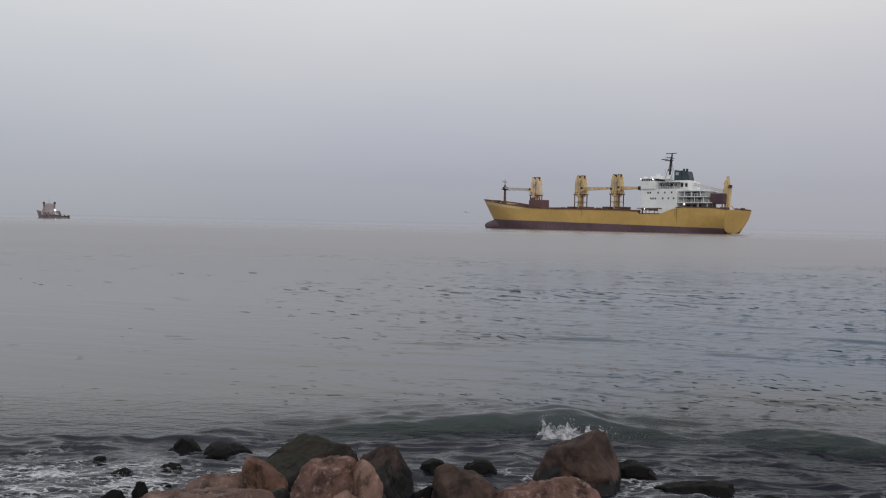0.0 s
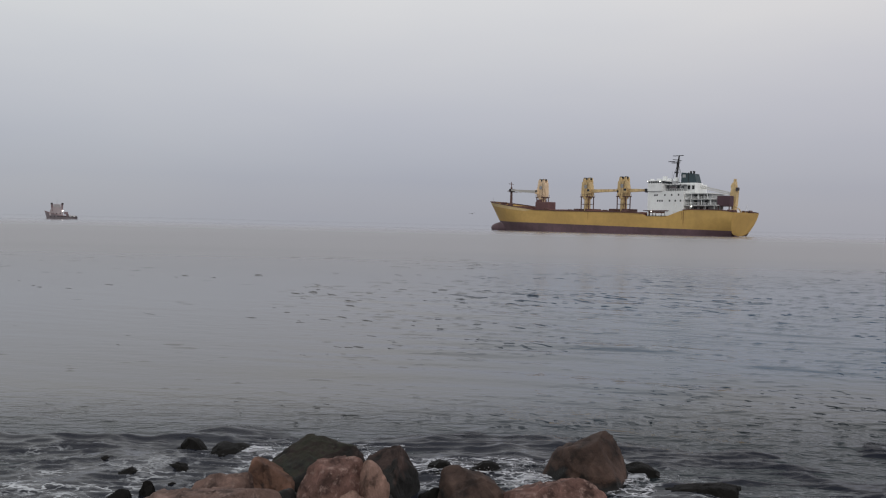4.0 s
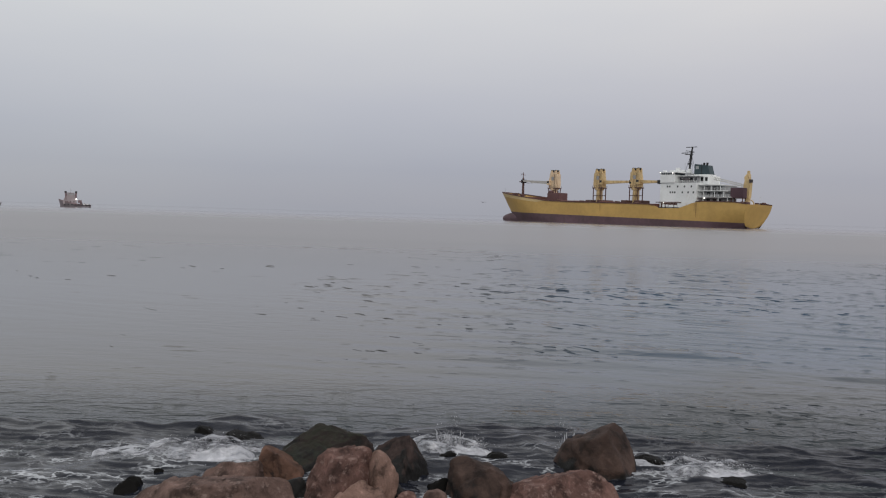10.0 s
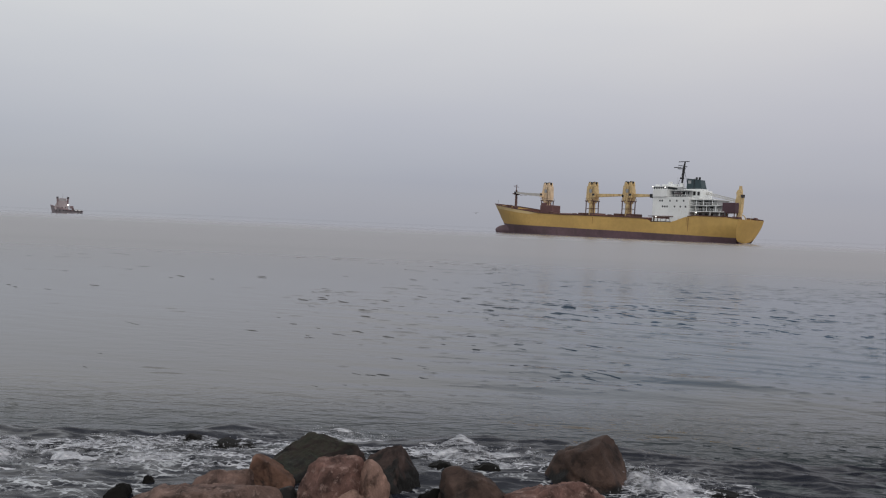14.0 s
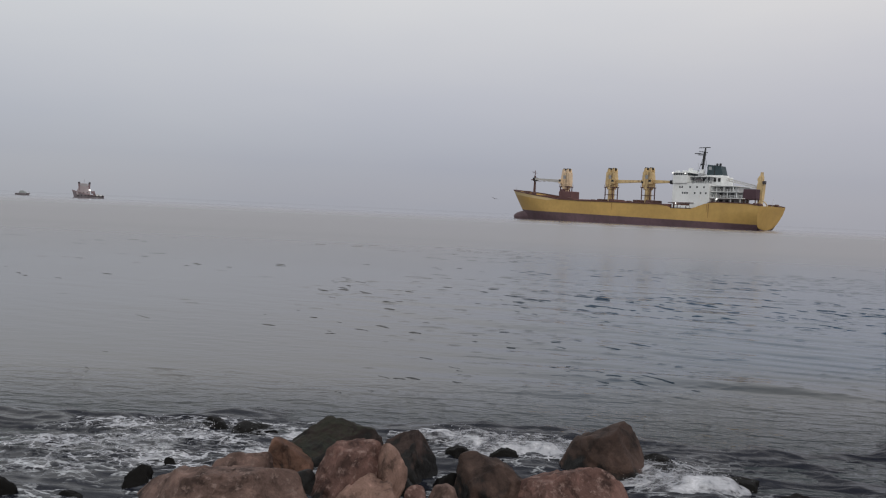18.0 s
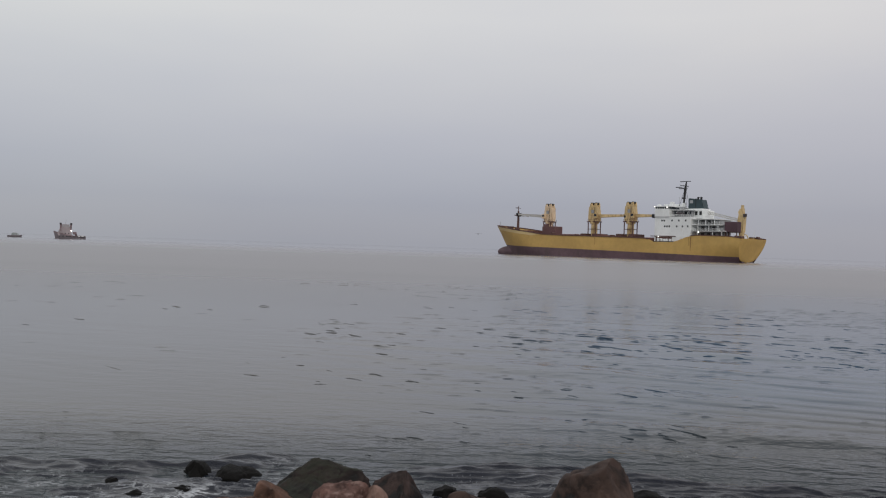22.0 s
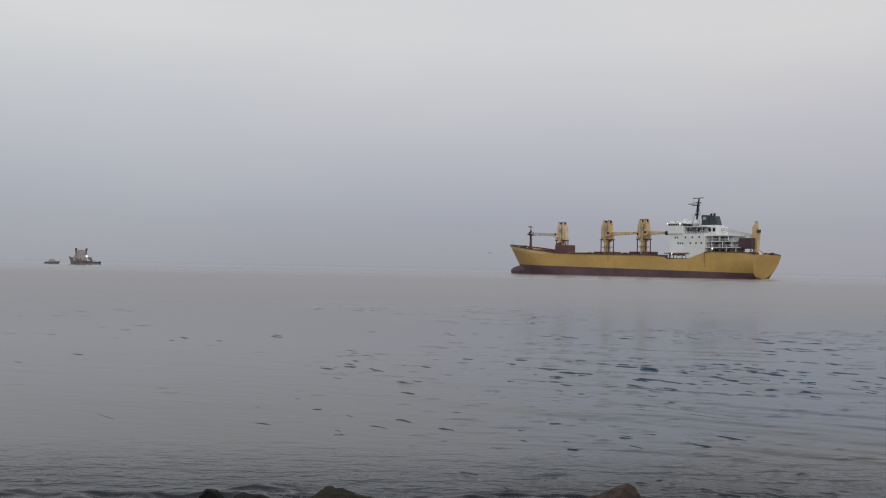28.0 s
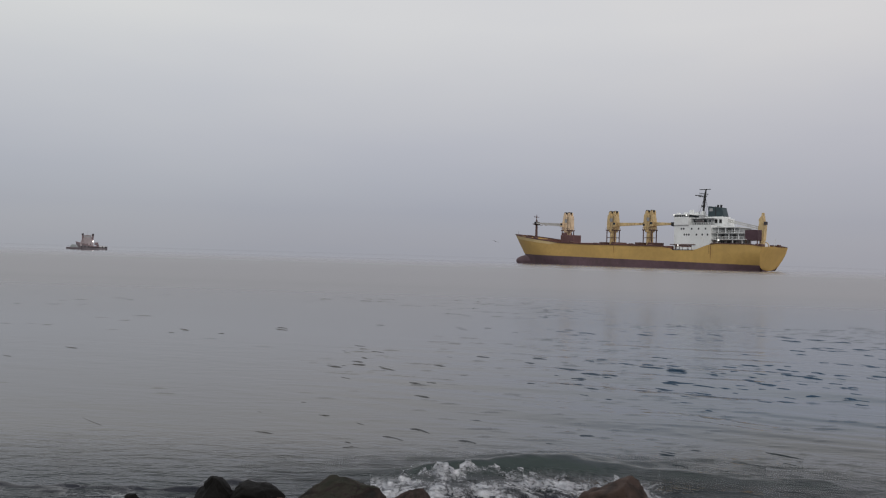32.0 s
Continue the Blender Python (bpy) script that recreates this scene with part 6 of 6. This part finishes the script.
        keys = [k for k in keys if 0 < k[0] < 32]
        first = at(-t0, 0, 0.9, -0.42) if t0 > 0.5 else at(-t0, 0, 0.2, 0.02)
        keys = [first] + keys
        last = keys[-1][1]
        keys.append((32.0, last))
        walk(sheet, keys)


def splash(seed, wide, high):
    """A burst of spray: a ragged crown of foam threads with drops flung above it."""
    ob = tagged(new("wave_splash"), "burst of white spray thrown up by a wave", "spray", "bursts of spray")
    a, h = np.linspace(0, 2 * math.pi, 72), np.linspace(0, 1, 28)
    Hh, A = np.meshgrid(h, a, indexing="ij")
    n1 = np.array([[noise.noise(Vector((math.cos(x) * 1.8, math.sin(x) * 1.8, seed * 2.7 + y * 0.8))) for x in a] for y in h])
    n2 = np.array([[noise.noise(Vector((math.cos(x) * 5, math.sin(x) * 5, seed + y * 2.5))) for x in a] for y in h])
    rad = wide * (1.0 - 0.5 * Hh ** 1.5) * (1 + 0.35 * n1 + 0.2 * n2)
    tall = high * (0.7 + 0.9 * n1[0][None, :] + 0.35 * n2[0][None, :])
    V = np.stack([rad * np.cos(A), 0.6 * rad * np.sin(A), np.maximum(0.02, tall) * Hh - 0.03], -1)
    grid_mesh("foam_crown", V, FOAM_BURST, ob)
    r = random.Random(seed + 90)
    for k in range(9 if high > 0.25 else 4):
        t = r.uniform(0, 6.28)
        top = high * r.uniform(0.5, 1.35)
        x0, y0 = 0.75 * wide * math.cos(t), 0.45 * wide * math.sin(t)
        bm = B()
        last = Vector((x0, y0, -0.05))
        rad = wide * r.uniform(0.10, 0.20)
        for q in range(1, 6):
            p = Vector((x0 * (1 + 0.25 * q * r.uniform(0.3, 0.7)), y0 * (1 + 0.15 * q), top * (1 - (1 - q / 5) ** 1.6)))
            rod(bm, last, p, rad * (1.1 - (q - 1) / 5), rad * (1.08 - q / 5), 8)
            last = p
        part("water_jet", bm, FOAM_BURST, ob, smooth=True)

    def spot(q, r):
        t = r.uniform(0, 6.28)
        u = r.random() ** 1.6
        d = wide * (1.05 - 0.3 * u)
        return (d * math.cos(t), 0.6 * d * math.sin(t), high * 1.5 * u)

    foam_lumps("spray_drops", ob, spot, 260, seed, (0.03, 0.03, 0.03), 0.007)["kind"] = "stuff"
    return ob


SPLASHES = []
for seed, wide, high, t0, x, y in ((1, 0.26, 0.17, 0.0, 1.55, 10.5), (2, 0.14, 0.34, 10.0, -0.05, 9.2), (3, 0.09, 0.30, 10.0, 1.28, 9.2), (4, 0.25, 0.16, 10.1, 2.9, 8.8),
                                   (5, 0.22, 0.12, 17.0, 2.25, 8.9), (6, 0.30, 0.20, 12.9, -4.5, 8.9), (7, 0.2, 0.2, 19.0, -3.9, 8.1), (8, 0.22, 0.18, 1.4, 0.8, 9.6)):
    SPLASHES.append((splash(seed, wide, high), t0, x, y, 1.0))

BREAKERS = []
for length, height, seed, f0, f1, t0, x, yb, turn, up in (
        (7.0, 0.38, 1, 0.60, 0.68, 0.0, 1.0, 10.6, -4, 0.09),
        (6.0, 0.26, 8, 0.10, 0.14, 0.3, 4.8, 9.7, -12, 0.05),
        (7.0, 0.25, 2, 0.10, 0.45, 8.9, -2.6, 10.4, 6, 0.0),
        (8.4, 0.42, 3, 0.26, 0.46, 12.2, 0.1, 10.9, 1, 0.08),
        (5.4, 0.32, 9, 0.35, 0.75, 12.05, -4.4, 10.3, 5, 0.03),
        (6.0, 0.30, 4, 0.25, 0.85, 16.2, 0.2, 10.2, -2, 0.0),
        (5.0, 0.22, 5, 0.3, 0.6, 20.8, -2.4, 10.4, 5, 0.0),
        (6.6, 0.22, 6, 0.45, 0.6, 28.6, 0.5, 10.8, 0, 0.0),
        (9.0, 0.38, 7, 0.24, 0.66, 31.9, 1.1, 10.8, -1, 0.13)):
    wv, fo = breaking_wave(length, height, seed, f0, f1)
    BREAKERS.append((wv, fo, t0, x, yb, turn, up))

# width, depth, seed, rise, time, place, turn, how long it stays: foam of the first, the middle and the last waves
FIRST_FOAM = (
    (3.0, 1.3, 1.5, 0.07, 0.0, -3.4, 8.3, 5, 2.4),
    (3.2, 1.1, 2.5, 0.16, 0.9, 0.5, 9.6, 0, 1.1),
    (1.6, 0.9, 3.5, 0.08, 1.8, 2.6, 8.6, -8, 1.6),
    (3.0, 1.2, 2.9, 0.06, 2.3, 0.7, 8.9, 0, 2.2),
    (2.2, 0.9, 3.9, 0.06, 2.6, -1.6, 9.5, 4, 2.0),
    (2.1, 1.0, 4.5, 0.15, 9.75, -2.9, 8.9, 12, 0.6),
    (1.3, 0.8, 5.5, 0.16, 9.9, 0.0, 9.2, 0, 0.9),
    (1.6, 0.8, 6.5, 0.15, 10.1, 2.7, 8.6, 0, 0.9),
    (1.0, 0.8, 6.9, 0.15, 10.9, 2.2, 8.8, 0, 0.7),
    (2.0, 1.1, 16.5, 0.14, 10.9, -4.4, 7.9, 0, 1.1),
    (2.0, 1.0, 8.2, 0.14, 12.2, -1.3, 10.0, 0, 1.4),
)
MIDDLE_FOAM = (
    (3.0, 1.5, 7.9, 0.09, 12.5, -2.9, 9.2, 4, 2.0),
    (2.6, 1.5, 7.5, 0.2, 12.7, -4.7, 8.7, 4, 0.9),
    (2.2, 1.1, 8.5, 0.22, 12.8, 0.3, 9.4, 0, 0.9),
    (1.0, 0.7, 8.8, 0.16, 13.1, 2.25, 8.9, 0, 1.2),
    (3.4, 1.2, 9.1, 0.07, 13.8, 0.5, 9.3, 0, 2.0),
    (3.6, 1.6, 9.3, 0.08, 13.9, -3.4, 8.9, 4, 2.4),
    (2.0, 0.9, 9.7, 0.07, 14.0, 2.4, 8.5, -4, 1.6),
    (2.4, 1.1, 9.5, 0.2, 16.5, 0.4, 9.3, 0, 1.4),
    (3.2, 1.3, 10.5, 0.12, 16.8, -3.4, 8.5, 5, 3.0),
    (1.3, 1.1, 11.5, 0.15, 16.9, 2.3, 8.6, -5, 1.4),
    (1.5, 1.0, 12.2, 0.09, 18.2, 2.3, 8.2, -5, 2.6),
    (2.8, 1.1, 12.8, 0.07, 17.9, 0.5, 9.3, 0, 2.2),
    (3.0, 1.3, 13.1, 0.08, 18.0, -3.2, 9.1, 5, 2.0),
)
LAST_FOAM = (
    (1.8, 1.0, 12.5, 0.07, 18.6, 0.6, 8.9, 0, 2.4),
    (2.2, 1.0, 13.5, 0.12, 19.0, -3.7, 7.8, 5, 1.8),
    (2.2, 1.0, 14.5, 0.07, 20.8, -3.0, 8.6, 0, 0.9),
    (2.2, 0.9, 15.5, 0.06, 22.4, 0.4, 9.2, 0, 2.0),
)
WASHES = []
for w, d, seed, rise, t0, x, y, turn, hold in FIRST_FOAM + MIDDLE_FOAM + LAST_FOAM:
    WASHES.append((white_water(w, d, seed, rise, FOAM_DENSE if rise > 0.13 else None), t0, x, y, turn, hold))

motions()
